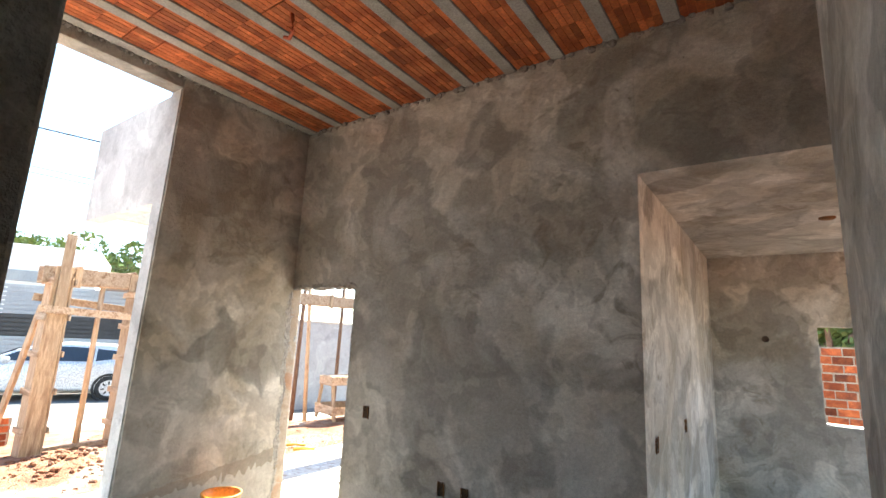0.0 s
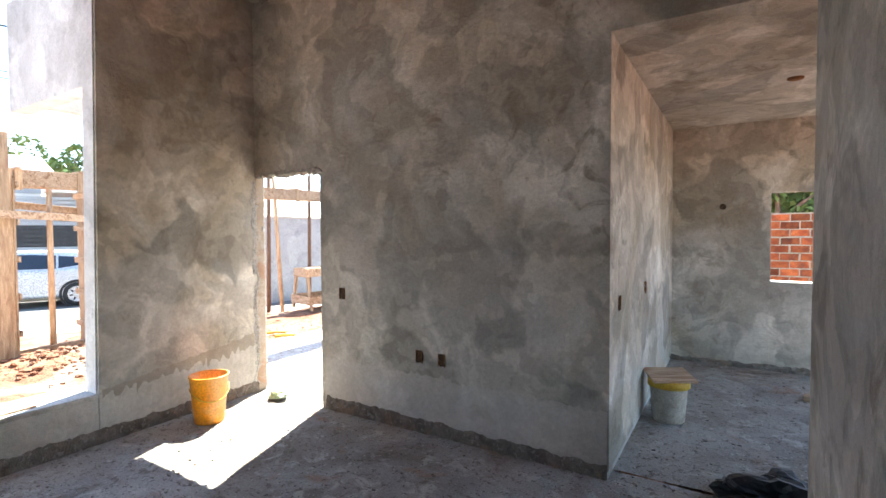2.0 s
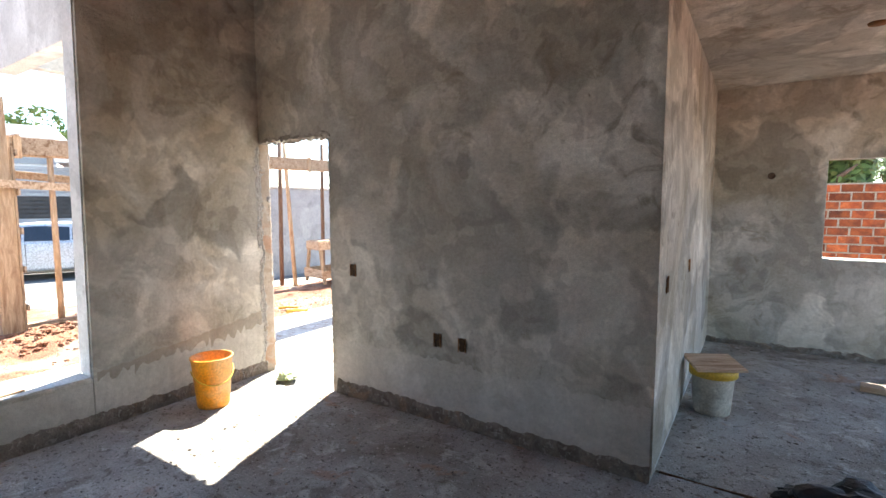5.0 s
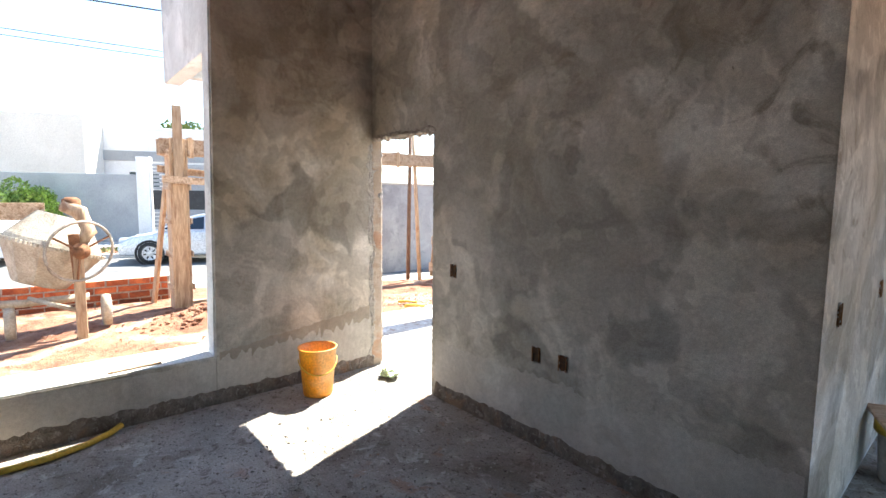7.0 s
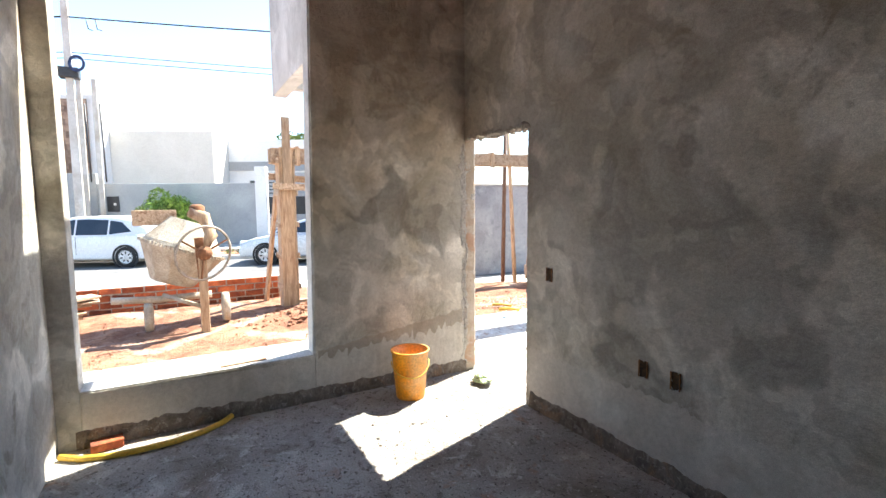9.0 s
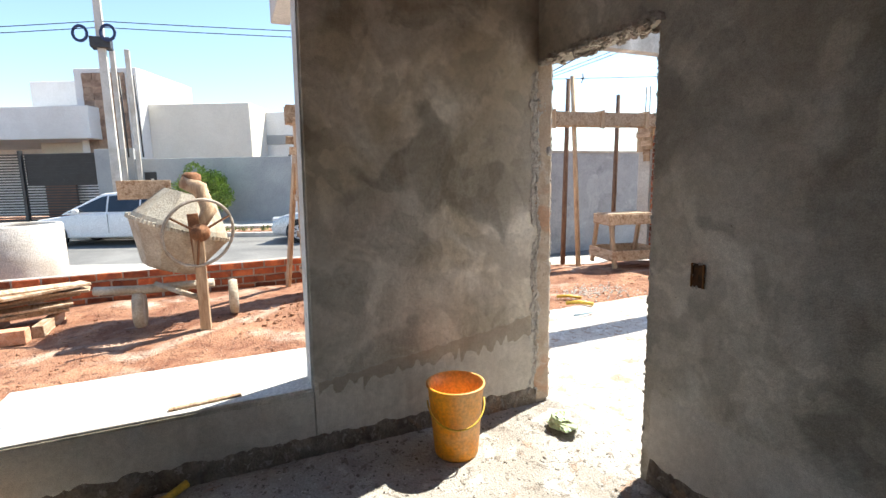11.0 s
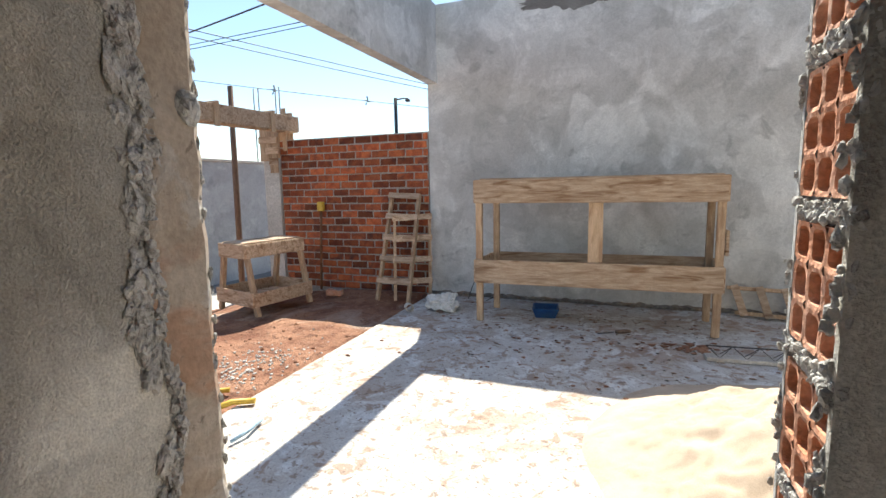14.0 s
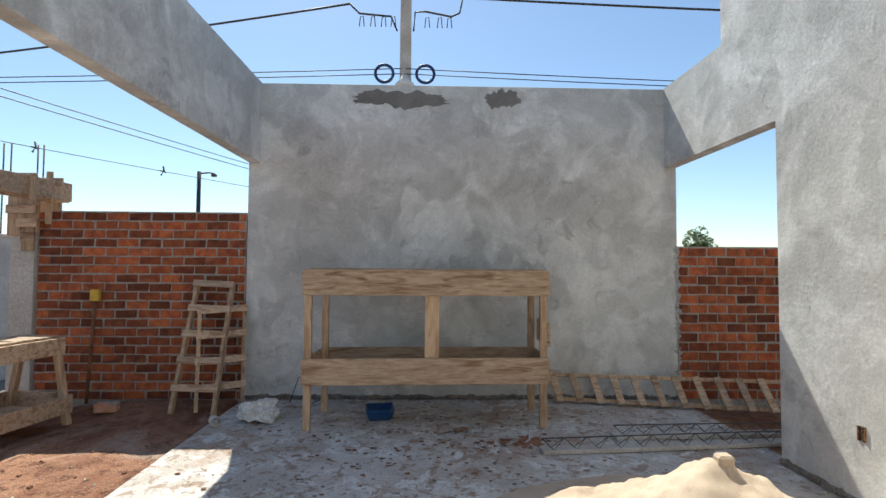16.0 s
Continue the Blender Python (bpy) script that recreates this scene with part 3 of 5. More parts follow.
for i in range(420):
    z = 0.2 + 1.75 * rng.random()
    k = max(0.0, noise.noise(Vector((3, 7, z * 5.5))) + 0.15)
    e = 3.515 + 0.03 * noise.noise(Vector((1, 2, z * 4))) + 0.02 * noise.noise(Vector((4, 1, z * 17)))
    pts.append((XW + 0.004, e + 0.085 * k * rng.random(), z))
part("rough_mortar", rocks(pts, 0.009, (0.45, 1, 1.3), 1, 0.9), "raw", col)
pts = [(XW + 0.002, 3.622 + rng.uniform(-0.012, 0.006), rng.uniform(0.05, 2.1)) for i in range(110)]
part("edge_crumbs", rocks(pts * 2, 0.0055, (0.6, 0.8, 1.6), 1, 0.9), "raw", col)
bm = bmesh.new()
rock(bm, (XW + 0.008, 3.602, 1.63), 0.028, (0.3, 0.9, 1.1), 3, 0.25)
part("concrete_plug", bm, "raw", col, "round grey mortar plug")
pts = [(rng.uniform(-3.56, -2.65), rng.uniform(YL, YD), 2.155 + rng.uniform(-0.012, 0.004)) for i in range(70)]
pts += [(rng.uniform(-3.56, -2.65), YL - 0.004, 2.155 + rng.uniform(-0.02, 0.012)) for i in range(60)]
structure("door_head_edge", rocks(pts, 0.017, (1.5, 0.9, 0.8), 2, 0.8), "mortar", "broken mortar edge above the door opening", "mortar")
jamb = empty("door_jamb", pose(-2.656, YL, 0), "exposed hollow clay brick ends in the broken door jamb", "jamb", "", "structure")
T = YD - YL - 0.012


def hollow_end(w, h, deep):
    """The end of a nine-hole clay block: rounded holes through a plate, x into the wall."""
    bm = bmesh.new()
    cw, ch = w / 3, h / 3
    for i in range(3):
        for j in range(3):
            cy, cz = (i + 0.5) * cw, (j + 0.5) * ch
            rings = [[], [], []]
            for k in range(20):
                a = 6.2832 * k / 20
                c, d = math.cos(a), math.sin(a)
                q = 0.5 / max(abs(c), abs(d))
                r = 0.385 / (abs(c) ** 5 + abs(d) ** 5) ** 0.2
                wob = 0.0012 * noise.noise(Vector((i * 3 + c, j * 3 + d, 1)) * 2)
                rings[0].append(bm.verts.new((wob, cy + q * c * cw, cz + q * d * ch)))
                rings[1].append(bm.verts.new((wob + 0.001, cy + r * c * cw, cz + r * d * ch)))
                rings[2].append(bm.verts.new((deep, cy + r * c * cw, cz + r * d * ch)))
            for A, C in zip(rings, rings[1:]):
                for k in range(20):
                    bm.faces.new((A[k], A[(k + 1) % 20], C[(k + 1) % 20], C[k]))
    bmesh.ops.remove_doubles(bm, verts=bm.verts, dist=0.0004)
    for i in range(2):
        for j in range(2):
            lathe(bm, [(0.0001, -0.0012), (0.0042, -0.0012)], 8, pose((0.0), (i + 1) * cw, (j + 1) * ch, 0, -90, 0))
    for za, zb in ((0.0, 0.002), (h - 0.002, h)):
        box(bm, 0.001, deep, 0, w, za, zb)
    return bm


first = None
z = 1.301 - 0.172 * 7
while z < 2.1:
    top = min(z + 0.142, 2.14)
    if first is None:
        first = part("brick", hollow_end(T - 0.0125, 0.142, 0.28), "hollow", jamb)
        b = first
    else:
        b = new("brick", first.data)
        b.parent = jamb
    b.matrix_local = pose(-0.014, 0.0125, z) @ Matrix.Diagonal((1, 1, (top - z) / 0.142, 1))
    bm = rocks([(-0.010 + rng.uniform(-0.006, 0.004), rng.uniform(0.0, T), z + 0.157 + rng.uniform(-0.010, 0.010)) for i in range(150)], 0.0055, (0.8, 1.0, 1.0), 1, 0.9)
    box(bm, -0.008, 0.28, 0.0125, T + 0.002, z + 0.142, z + 0.172)
    part("mortar_joint", bm, "raw", jamb)
    z += 0.172
bm = rocks([(-0.015 + rng.uniform(-0.01, 0.015), 0.001 + rng.uniform(0, 0.012), rng.uniform(0.02, 2.13)) for i in range(420)], 0.0055, (0.9, 0.7, 1.6), 1, 0.9)
part("torn_plaster", bm, "raw", jamb, "crumbling plaster edge")
bm = rocks([(-0.012 + rng.uniform(-0.008, 0.01), T + 0.012 + rng.uniform(-0.006, 0.003), rng.uniform(0.02, 2.13)) for i in range(320)], 0.0045, (0.9, 0.7, 1.5), 1, 0.8)
part("edge_crumbs", bm, "raw", jamb)


def socket(x, y, z, nx, ny, w=0.055, h=0.10):
    """A chased box on a wall: dark plate painted as the recess's shade, rusty frame, torn edges."""
    ob = empty("wall_box", pose(x, y, z, 0, 0, math.degrees(math.atan2(nx, -ny))), "empty chased electrical box hole in plaster", "electrical box", "wall boxes")
    bm = bmesh.new()
    # no hole is cut: the plate's dark colour carries the shade inside
    box(bm, -w / 2, w / 2, -0.003, 0.0, -h / 2, h / 2)
    part("cavity", bm, "cavity", ob)
    bm = bmesh.new()
    for a, b in ((-w / 2, 0.004), (w / 2, 0.004)):
        box(bm, a - 0.003, a + 0.003, -0.009, 0, -h / 2, h / 2)
    part("side", bm, "box", ob)
    bm = rocks([(rng.choice((-w / 2, w / 2)) * rng.uniform(0.9, 1.1), -0.002, rng.uniform(-h / 2, h / 2)) for i in range(12)] + [(rng.uniform(-w / 2, w / 2), -0.002, rng.choice((-h / 2, h / 2))) for i in range(6)], 0.006, (1, 0.5, 1.2))
    tagged(part("torn_edge", bm, "raw", ob), "", "", "", "stuff")
    return ob


# dark rusty brown with the shade of the box recess in it
M["cavity"] = material("box_recess_shade", (0.03, 0.016, 0.008), (0.09, 0.045, 0.018), 0.95, 30, 60, 0.3)
for x, z in ((-2.418, 1.057), (-1.607, 0.606), (-1.40, 0.601)):
    socket(x, YL - 0.001, z, 0, -1)
for y in (3.80, 4.88):
    socket(XR + 0.0095, y, 1.10, 1, 0, 0.05, 0.10)
socket(XG - 0.001, 6.40, 0.49, -1, 0)

# ---- garage ----
structure("garage_slab", sheet(50, 50, lambda u, v: Vector((-5.36 + u * 5.2, 3.4 + v * 5.7, 0.006 * noise.noise(Vector((u * 25, v * 25, 7))) - 0.004))), "slab", "concrete slab splashed with white mortar and red mud", "floor")
structure("apron", B(-5.36, -3.75, 0.2, 3.4, -0.2, 0.0, 0.01), "apron", "pale concrete apron outside the window", "pavement")
g = structure("wall_garage", B(-5.36, XG + 0.15, YG, YG + 0.15, -0.1, 3.8, 0.006), "render", "tall grey plastered garage wall with cloudy trowel marks", "wall")
for cx, cz, rx, rz in ((-3.52, 3.63, 0.55, 0.10), (-2.30, 3.64, 0.22, 0.11)):
    bm = bmesh.new()
    ring = [bm.verts.new((cx + rx * (1 + 0.35 * noise.noise(Vector((math.cos(a) * 2, math.sin(a) * 2, cx))) + 0.16 * noise.noise(Vector((math.cos(a) * 9, math.sin(a) * 9, cx)))) * math.cos(a), YG - 0.003, cz + rz * (1 + 0.6 * noise.noise(Vector((math.cos(a) * 3, math.sin(a) * 3, cx + 5))) + 0.35 * noise.noise(Vector((math.cos(a) * 11, math.sin(a) * 11, cx + 5)))) * math.sin(a))) for a in np.linspace(0, 6.2832, 120, endpoint=False)]
    bm.faces.new(ring)
    part("damp_patch", bm, "damp", g, "dark damp stain")
part("raw_foot", ragged((-5.36, YG, 0), (XG + 0.15, YG, 0), 0.05, 0.045, (0, -1, 0), 0.02), "rawbase", g)
part("toothed_edge", rocks([(XG + 0.15 + rng.uniform(-0.02, 0.02), YG - 0.004, z) for z in np.arange(0.1, 1.85, 0.03)], 0.028, (0.9, 0.3, 0.8), 1, 0.6), "raw", g)
b = structure("beam_left", B(-5.36, -5.22, 2.33, YG, 2.82, 3.8, 0.004), "render", "grey stained concrete parapet beam", "beam")
structure("beam_front", B(-5.36, -3.75, 2.18, 2.33, 2.74, 3.75, 0.006), "render", "pale plastered parapet panel over the garage front", "beam")

# ---- ground and street, turned against the house ----
C0 = Vector((-1.065, 1.77, 0))
SD, SR = Vector((-0.914, 0.407, 0)), Vector((0.407, 0.914, 0))


def st(s, d, z=0.0):
    return C0 + SR * s + SD * d + Vector((0, 0, z))


STREET = Matrix((SR, SD, Vector((0, 0, 1)))).transposed().to_4x4()
STREET.translation = C0


def ground_z(x, y):
    d = (Vector((x, y, 0)) - C0).dot(SD)
    t = min(max((d - 7.6) / 2.4, 0), 1)
    z = -0.03 - 0.25 * t * t * (3 - 2 * t)
    if -8.4 < x < -5.36 and -4 < y < YG:
        z += 0.025 * noise.noise(Vector((x * 1.7, y * 1.7, 1))) + 0.012 * noise.noise(Vector((x * 6, y * 6, 2))) + 0.006 * noise.noise(Vector((x * 17, y * 17, 2)))
        z += 0.16 * math.exp(-((x + 6.6) ** 2 / 0.25 + (y - 3.0) ** 2 / 0.6)) * (1 + 0.5 * noise.noise(Vector((x * 7, y * 7, 5))))
        z += 0.06 * math.exp(-((y - YG) ** 2) / 0.3)
    elif -3.75 < x < 2.85 or (-5.36 < x and y > 0.2):
        z = -0.12
    return z


def stretch_axis(u, lo, hi, a, b):
    if u < 0.15:
        return lo + (a - lo) * (u / 0.15) ** 0.35
    if u > 0.85:
        return b + (hi - b) * ((u - 0.85) / 0.15) ** 2.5
    return a + (b - a) * (u - 0.15) / 0.7


def gfn(u, v):
    x, y = stretch_axis(u, -1500, 1500, -27.0, -5.0), stretch_axis(v, -1500, 1500, -13, 14)
    return Vector((x, y, ground_z(x, y)))


structure("ground", sheet(300, 320, gfn), "dirt", "bare red earth with pale mortar dust", "ground")


def sbox(name, s0, s1, d0, d1, z0, z1, mat, label, category, bevel=0.01):
    bm = B(s0, s1, d0, d1, z0, z1, bevel)
    bmesh.ops.transform(bm, matrix=STREET, verts=bm.verts)
    return structure(name, bm, mat, label, category)


sbox("road", -80, 80, 10.2, 15.2, -0.6, -0.24, "asphalt", "worn grey asphalt street", "road")
sbox("near_pavement", -80, 80, 9.0, 10.2, -0.6, -0.22, "concrete", "dusty pale pavement edge", "pavement")
sbox("far_kerb", -80, 80, 15.2, 15.4, -0.6, -0.10, "concrete", "concrete kerb", "kerb")
sbox("far_verge", -80, 80, 15.4, 16.5, -0.6, -0.08, "dirt", "reddish verge with weeds", "verge")
sbox("far_pavement", -80, 80, 16.5, 18.6, -0.6, 0.0, "concrete", "pale concrete pavement", "pavement")


def blades(name, n, area, hmin, hmax, mat, label):
    bm = bmesh.new()
    for i in range(n):
        s, d, z = area()
        p = st(s, d, z)
        h, a = rng.uniform(hmin, hmax), rng.uniform(0, 6.28)
        t = Vector((math.cos(a), math.sin(a), 0)) * 0.02
        vs = [bm.verts.new(p - t), bm.verts.new(p + t), bm.verts.new(p + Vector((rng.uniform(-0.05, 0.05), rng.uniform(-0.05, 0.05), h)))]
        bm.faces.new(vs)
    return tagged(part(name, bm, mat), label, "grass", "", "stuff")


blades("grass", 5000, lambda: (rng.uniform(-16, -10.6), rng.choice((rng.uniform(15.5, 16.4), rng.uniform(18.0, 18.9))), -0.06 + rng.uniform(0, 0.04)), 0.06, 0.22, "grass", "bright green verge grass")
blades("weeds", 1500, lambda: (rng.gauss(-2, 4), rng.uniform(15.5, 16.4), -0.08), 0.04, 0.2, "grass", "sparse roadside weeds")


def clump_leaves(center, radii, n, size, lobes=9):
    """Leaves gathered in uneven lobes."""
    bm = bmesh.new()
    c = Vector(center)
    lob = []
    for i in range(lobes):
        d = Vector((rng.gauss(0, 1), rng.gauss(0, 1), rng.gauss(0, 0.8))).normalized() * rng.uniform(0.35, 0.8)
        lob.append((Vector((d.x * radii[0], d.y * radii[1], d.z * radii[2])), rng.uniform(0.3, 0.55)))
    for i in range(n):
        o, k = rng.choice(lob)
        d = Vector((rng.gauss(0, 1), rng.gauss(0, 1), rng.gauss(0, 1))).normalized() * rng.uniform(0.5, 1.05) ** 0.5
        p = c + o + Vector((d.x * radii[0], d.y * radii[1], d.z * radii[2])) * k
        a = Vector((rng.gauss(0, 1), rng.gauss(0, 1), rng.gauss(0, 1))).normalized()
        b = a.orthogonal().normalized()
        s = size * rng.uniform(0.6, 1.4)
        bm.faces.new([bm.verts.new(p + a * s), bm.verts.new(p + b * s * 0.45), bm.verts.new(p - a * s), bm.verts.new(p - b * s * 0.45)])
    return bm


def tree(p, h, r, label, leaves=2600, size=0.22):
    ob = empty("tree", Matrix.Translation(p), label, "tree")
    bm = tube(bmesh.new(), [(0, 0, 0), (0.05, 0.02, h * 0.3), (0.0, 0.1, h * 0.62)], [0.22, 0.16, 0.08])
    part("trunk", bm, "bark", ob)
    bm = bmesh.new()
    for i in range(7):
        a = i * 0.9
        tube(bm, [(0, 0, h * 0.4), (math.cos(a) * r * 0.35, math.sin(a) * r * 0.35, h * 0.62), (math.cos(a) * r * 0.7, math.sin(a) * r * 0.7, h * rng.uniform(0.65, 0.85))], [0.09, 0.06, 0.02], 6)
    part("limbs", bm, "bark", ob)
    part("crown", clump_leaves((0, 0, h * 0.72), (r, r, h * 0.32), leaves, size, 12), "treeleaf", ob)
    return ob


bush = empty("bush", Matrix.Translation(st(-8.6, 17.4, 0.0)), "round light green flowering shrub on the pavement", "bush")
bm = bmesh.new()
for i in range(8):
    a = i * 0.8
    tube(bm, [(0.05 * math.cos(a), 0.05 * math.sin(a), 0), (0.5 * math.cos(a), 0.5 * math.sin(a), 1.2)], [0.03, 0.01], 5)
part("stems", bm, "bark", bush)
part("foliage", clump_leaves((0, 0, 1.15), (1.2, 1.0, 1.0), 5200, 0.065, 16), "leaf", bush)
tree(st(-9.5, 47), 8.5, 3.6, "dark green tree beyond the houses")
tree(st(-3.6, 44), 8.6, 3.4, "dark green tree beyond the houses")
tree((1.5, 15.5, -0.3), 4.0, 1.3, "leafy tree behind the brick boundary wall", 4200, 0.16)
for i in range(9):
    tree((4 + i * 5.5 + rng.uniform(-2, 2), 90 + rng.uniform(-8, 8), 0), rng.uniform(4, 9), 2.6, "distant tree on the horizon", 700, 0.4)

# houses across the street
fence = sbox("street_wall", -11.8, -5.8, 18.6, 18.8, -0.2, 2.45, "greywall", "grey painted street wall with scuffs", "wall")
for s0, s1, z in ((-13.3, -11.8, 2.85),):
    sbox("street_wall_raised", s0, s1, 18.58, 18.82, -0.2, z, "greywall", "raised part of the grey street wall", "wall")
bm = B(-11.45, -11.0, 18.56, 18.60, 1.35, 1.95, 0.01)
bmesh.ops.transform(bm, matrix=STREET, verts=bm.verts)
tagged(part("meter_box", bm, "blackmetal"), "dark meter box set in the grey street wall", "meter box")
bm = B(-11.2, -11.1, 18.552, 18.558, 1.6, 1.7)
bmesh.ops.transform(bm, matrix=STREET, verts=bm.verts)
tagged(part("meter_sticker", bm, "insulator"), "small white sticker on the meter box", "sticker")
h1 = empty("white_house", STREET.copy(), "modern white house with flat parapets and stone cladding", "house")
part("carport_parapet", B(-26, -14.8, 20.6, 27, 3.45, 4.8, 0.02), "whitewall", h1)
part("carport_back_wall", B(-26, -14.8, 26.0, 26.3, -0.1, 3.5), "whitewall", h1)
part("upper_block", B(-19.9, -15.5, 24, 30, 4.2, 6.5, 0.02), "whitewall", h1)
part("tower", B(-15.8, -13.1, 21.4, 26, -0.1, 6.45, 0.02), "whitewall", h1)
part("window", B(-16.4, -15.85, 22.44, 22.5, 2.4, 3.1), "carglass", h1)
part("porch_wall", B(-18.5, -15.8, 22.5, 22.7, -0.1, 3.5), "creamwall", h1)
cl = part("cladding", B(-15.4, -13.6, 21.34, 21.4, 2.9, 6.25), "clad", h1, "banded brown stone cladding")
for k in range(12):
    for j in range(4):
        part("stone_band", B(-15.39 + j * 0.45, -14.95 + j * 0.45, 21.31 - 0.015 * ((k + j) % 3), 21.345, 2.92 + k * 0.275, 3.19 + k * 0.275), "clad", cl)
part("side_block", B(-13.1, -8.6, 22.0, 30, -0.1, 5.0, 0.02), "creamwall", h1)
part("low_block", B(-8.6, -3.0, 24.0, 30, -0.1, 4.85, 0.02), "whitewall", h1)
part("grey_band", B(-8.6, -3.0, 23.95, 24.0, 3.3, 3.75), "greywall", h1)
part("far_window", B(-7.6, -6.4, 23.96, 24.02, 2.1, 2.8), "carglass", h1)
part("front_door", B(-18.4, -17.0, 22.3, 22.45, -0.1, 2.5), "doorwood", h1, "brown slatted door")
far = empty("distant_house", STREET.copy(), "small white house far behind", "house")
part("wall", B(-34, -26, 36, 42, -0.1, 6.6), "whitewall", far)
part("roof_parapet", B(-34.2, -27.5, 35.9, 42.1, 6.6, 7.2), "whitewall", far)
gate = empty("slatted_gate", STREET.copy(), "black horizontal slat metal fence and gate", "fence")
for k in range(25):
    part("slat", B(-24, -13.1, 18.66, 18.70, 0.15 + k * 0.105, 0.20 + k * 0.105), "blackmetal", gate)
for s in (-24, -21.2, -18.8, -16.2, -13.15):
    part("post", B(s - 0.06, s + 0.06, 18.6, 18.72, -0.1, 2.85), "blackmetal", gate)
# plain black panel standing in for a dark window behind the slats
part("mesh_panel", B(-16.1, -13.2, 18.72, 18.74, 1.5, 2.7), "blackmetal", gate)
h2 = empty("corner_house", STREET.copy(), "white house with a grey slatted garage gate", "house")
part("pillar", B(-5.78, -5.35, 18.5, 18.9, -0.1, 3.1), "whitewall", h2)
part("garage_wall", B(-5.5, 3.1, 22, 22.2, -0.1, 3.0), "greywall", h2)
part("roof_slab", B(-2.5, 3.1, 18.4, 26, 3.0, 3.5, 0.02), "whitewall", h2)
part("pillar", B(0.4, 1.5, 18.4, 19.0, -0.1, 3.0), "whitewall", h2)
for k in range(20):
    part("gate_slat", B(-5.3, 0.35, 18.62, 18.67, 0.1 + k * 0.14, 0.20 + k * 0.14), "greywall" if not 7 < k < 13 else "blackmetal", h2)
part("gate_panel", B(-5.3, 0.35, 18.68, 18.70, 1.15, 1.9), "blackmetal", h2)


def utility_pole(p, h, label):
    ob = empty("utility_pole", Matrix.Translation(p), label, "utility pole")
    bm = bmesh.new()
    vs = bmesh.ops.create_cone(bm, cap_ends=True, segments=4, radius1=0.20, radius2=0.14, depth=h)["verts"]
    bmesh.ops.transform(bm, matrix=pose(0, 0, h / 2, 0, 0, 45), verts=vs)
    part("shaft", bm, "concrete", ob)
    return ob


def catenary(p, q, sag, n=18):
    p, q = Vector(p), Vector(q)
    return [p.lerp(q, i / n) - Vector((0, 0, sag * 4 * (i / n) * (1 - i / n))) for i in range(n + 1)]


def ring_pts(c, r, u, v, n=20):
    c, u, v = Vector(c), Vector(u), Vector(v)
    return [c + r * (math.cos(6.2832 * i / n) * u + math.sin(6.2832 * i / n) * v) for i in range(n)]


def cable(name, p, q, sag, r, label):
    return tagged(part(name, tube(bmesh.new(), catenary(p, q, sag), r, 6), "cable"), label, "cable")


P1 = st(-11.6, 17.2, 0)
pole = utility_pole(P1, 9.5, "square concrete utility pole on the far pavement")
for s in (-0.52, 0.42):
    bm = bmesh.new()
    for k in range(3):
        tube(bm, ring_pts((SR * s + SD * (-0.25)) + Vector((0, 0, 6.55)), 0.27 - 0.03 * k, SR, Vector((0, 0, 1))), 0.022, 6, closed=True)
    part("cable_coil", bm, "coilblue", pole, "coiled dark blue service cable")
part("pole_clamp", B(-0.25, 0.25, -0.3, 0.3, 6.1, 6.45, 0.02), "blackmetal", pole)
bm = bmesh.new()
for s in (-1.6, -1.2, -0.8, 0.7, 1.0):
    tube(bm, [SR * s + Vector((0, 0, 8.15)), SR * (s + 0.05) + Vector((0, 0, 7.8)), SR * (s + 0.2) + Vector((0, 0, 7.75))], 0.018, 5)
part("drop_leads", bm, "cable", pole)
for s, top in ((-12.0, 6.35), (-11.45, 6.35)):
    q = st(s, 18.3, 0)
    ob = empty("service_post", Matrix.Translation(q), "slim concrete service entry post", "service post", "service posts")
    part("shaft", B(-0.08, 0.08, -0.08, 0.08, 0, top, 0.01), "concrete", ob)
    part("conduit", tube(bmesh.new(), [SR * 0.2 + Vector((0, 0, 2.5)), SR * 0.16 + Vector((0, 0, top - 0.9))], 0.03), "blackmetal", ob)
cable("power_line", P1 + Vector((0, 0, 8.2)), st(30, 12.5, 6.2), 0.5, 0.025, "twisted black power cable across the sky")
cable("power_line", P1 + Vector((0, 0, 8.2)), st(-60, 17.2, 8.5), 0.6, 0.03, "twisted black power cable across the sky")
for z in (7.0, 6.8):
    cable("telephone_line", P1 + Vector((0, 0, z)), st(38, 17.2, z - 1.3), 0.6, 0.014, "thin black telephone cable across the sky")
    cable("telephone_line", P1 + Vector((0, 0, z)), st(-60, 17.2, z + 0.6), 0.6, 0.014, "thin black telephone cable across the sky")


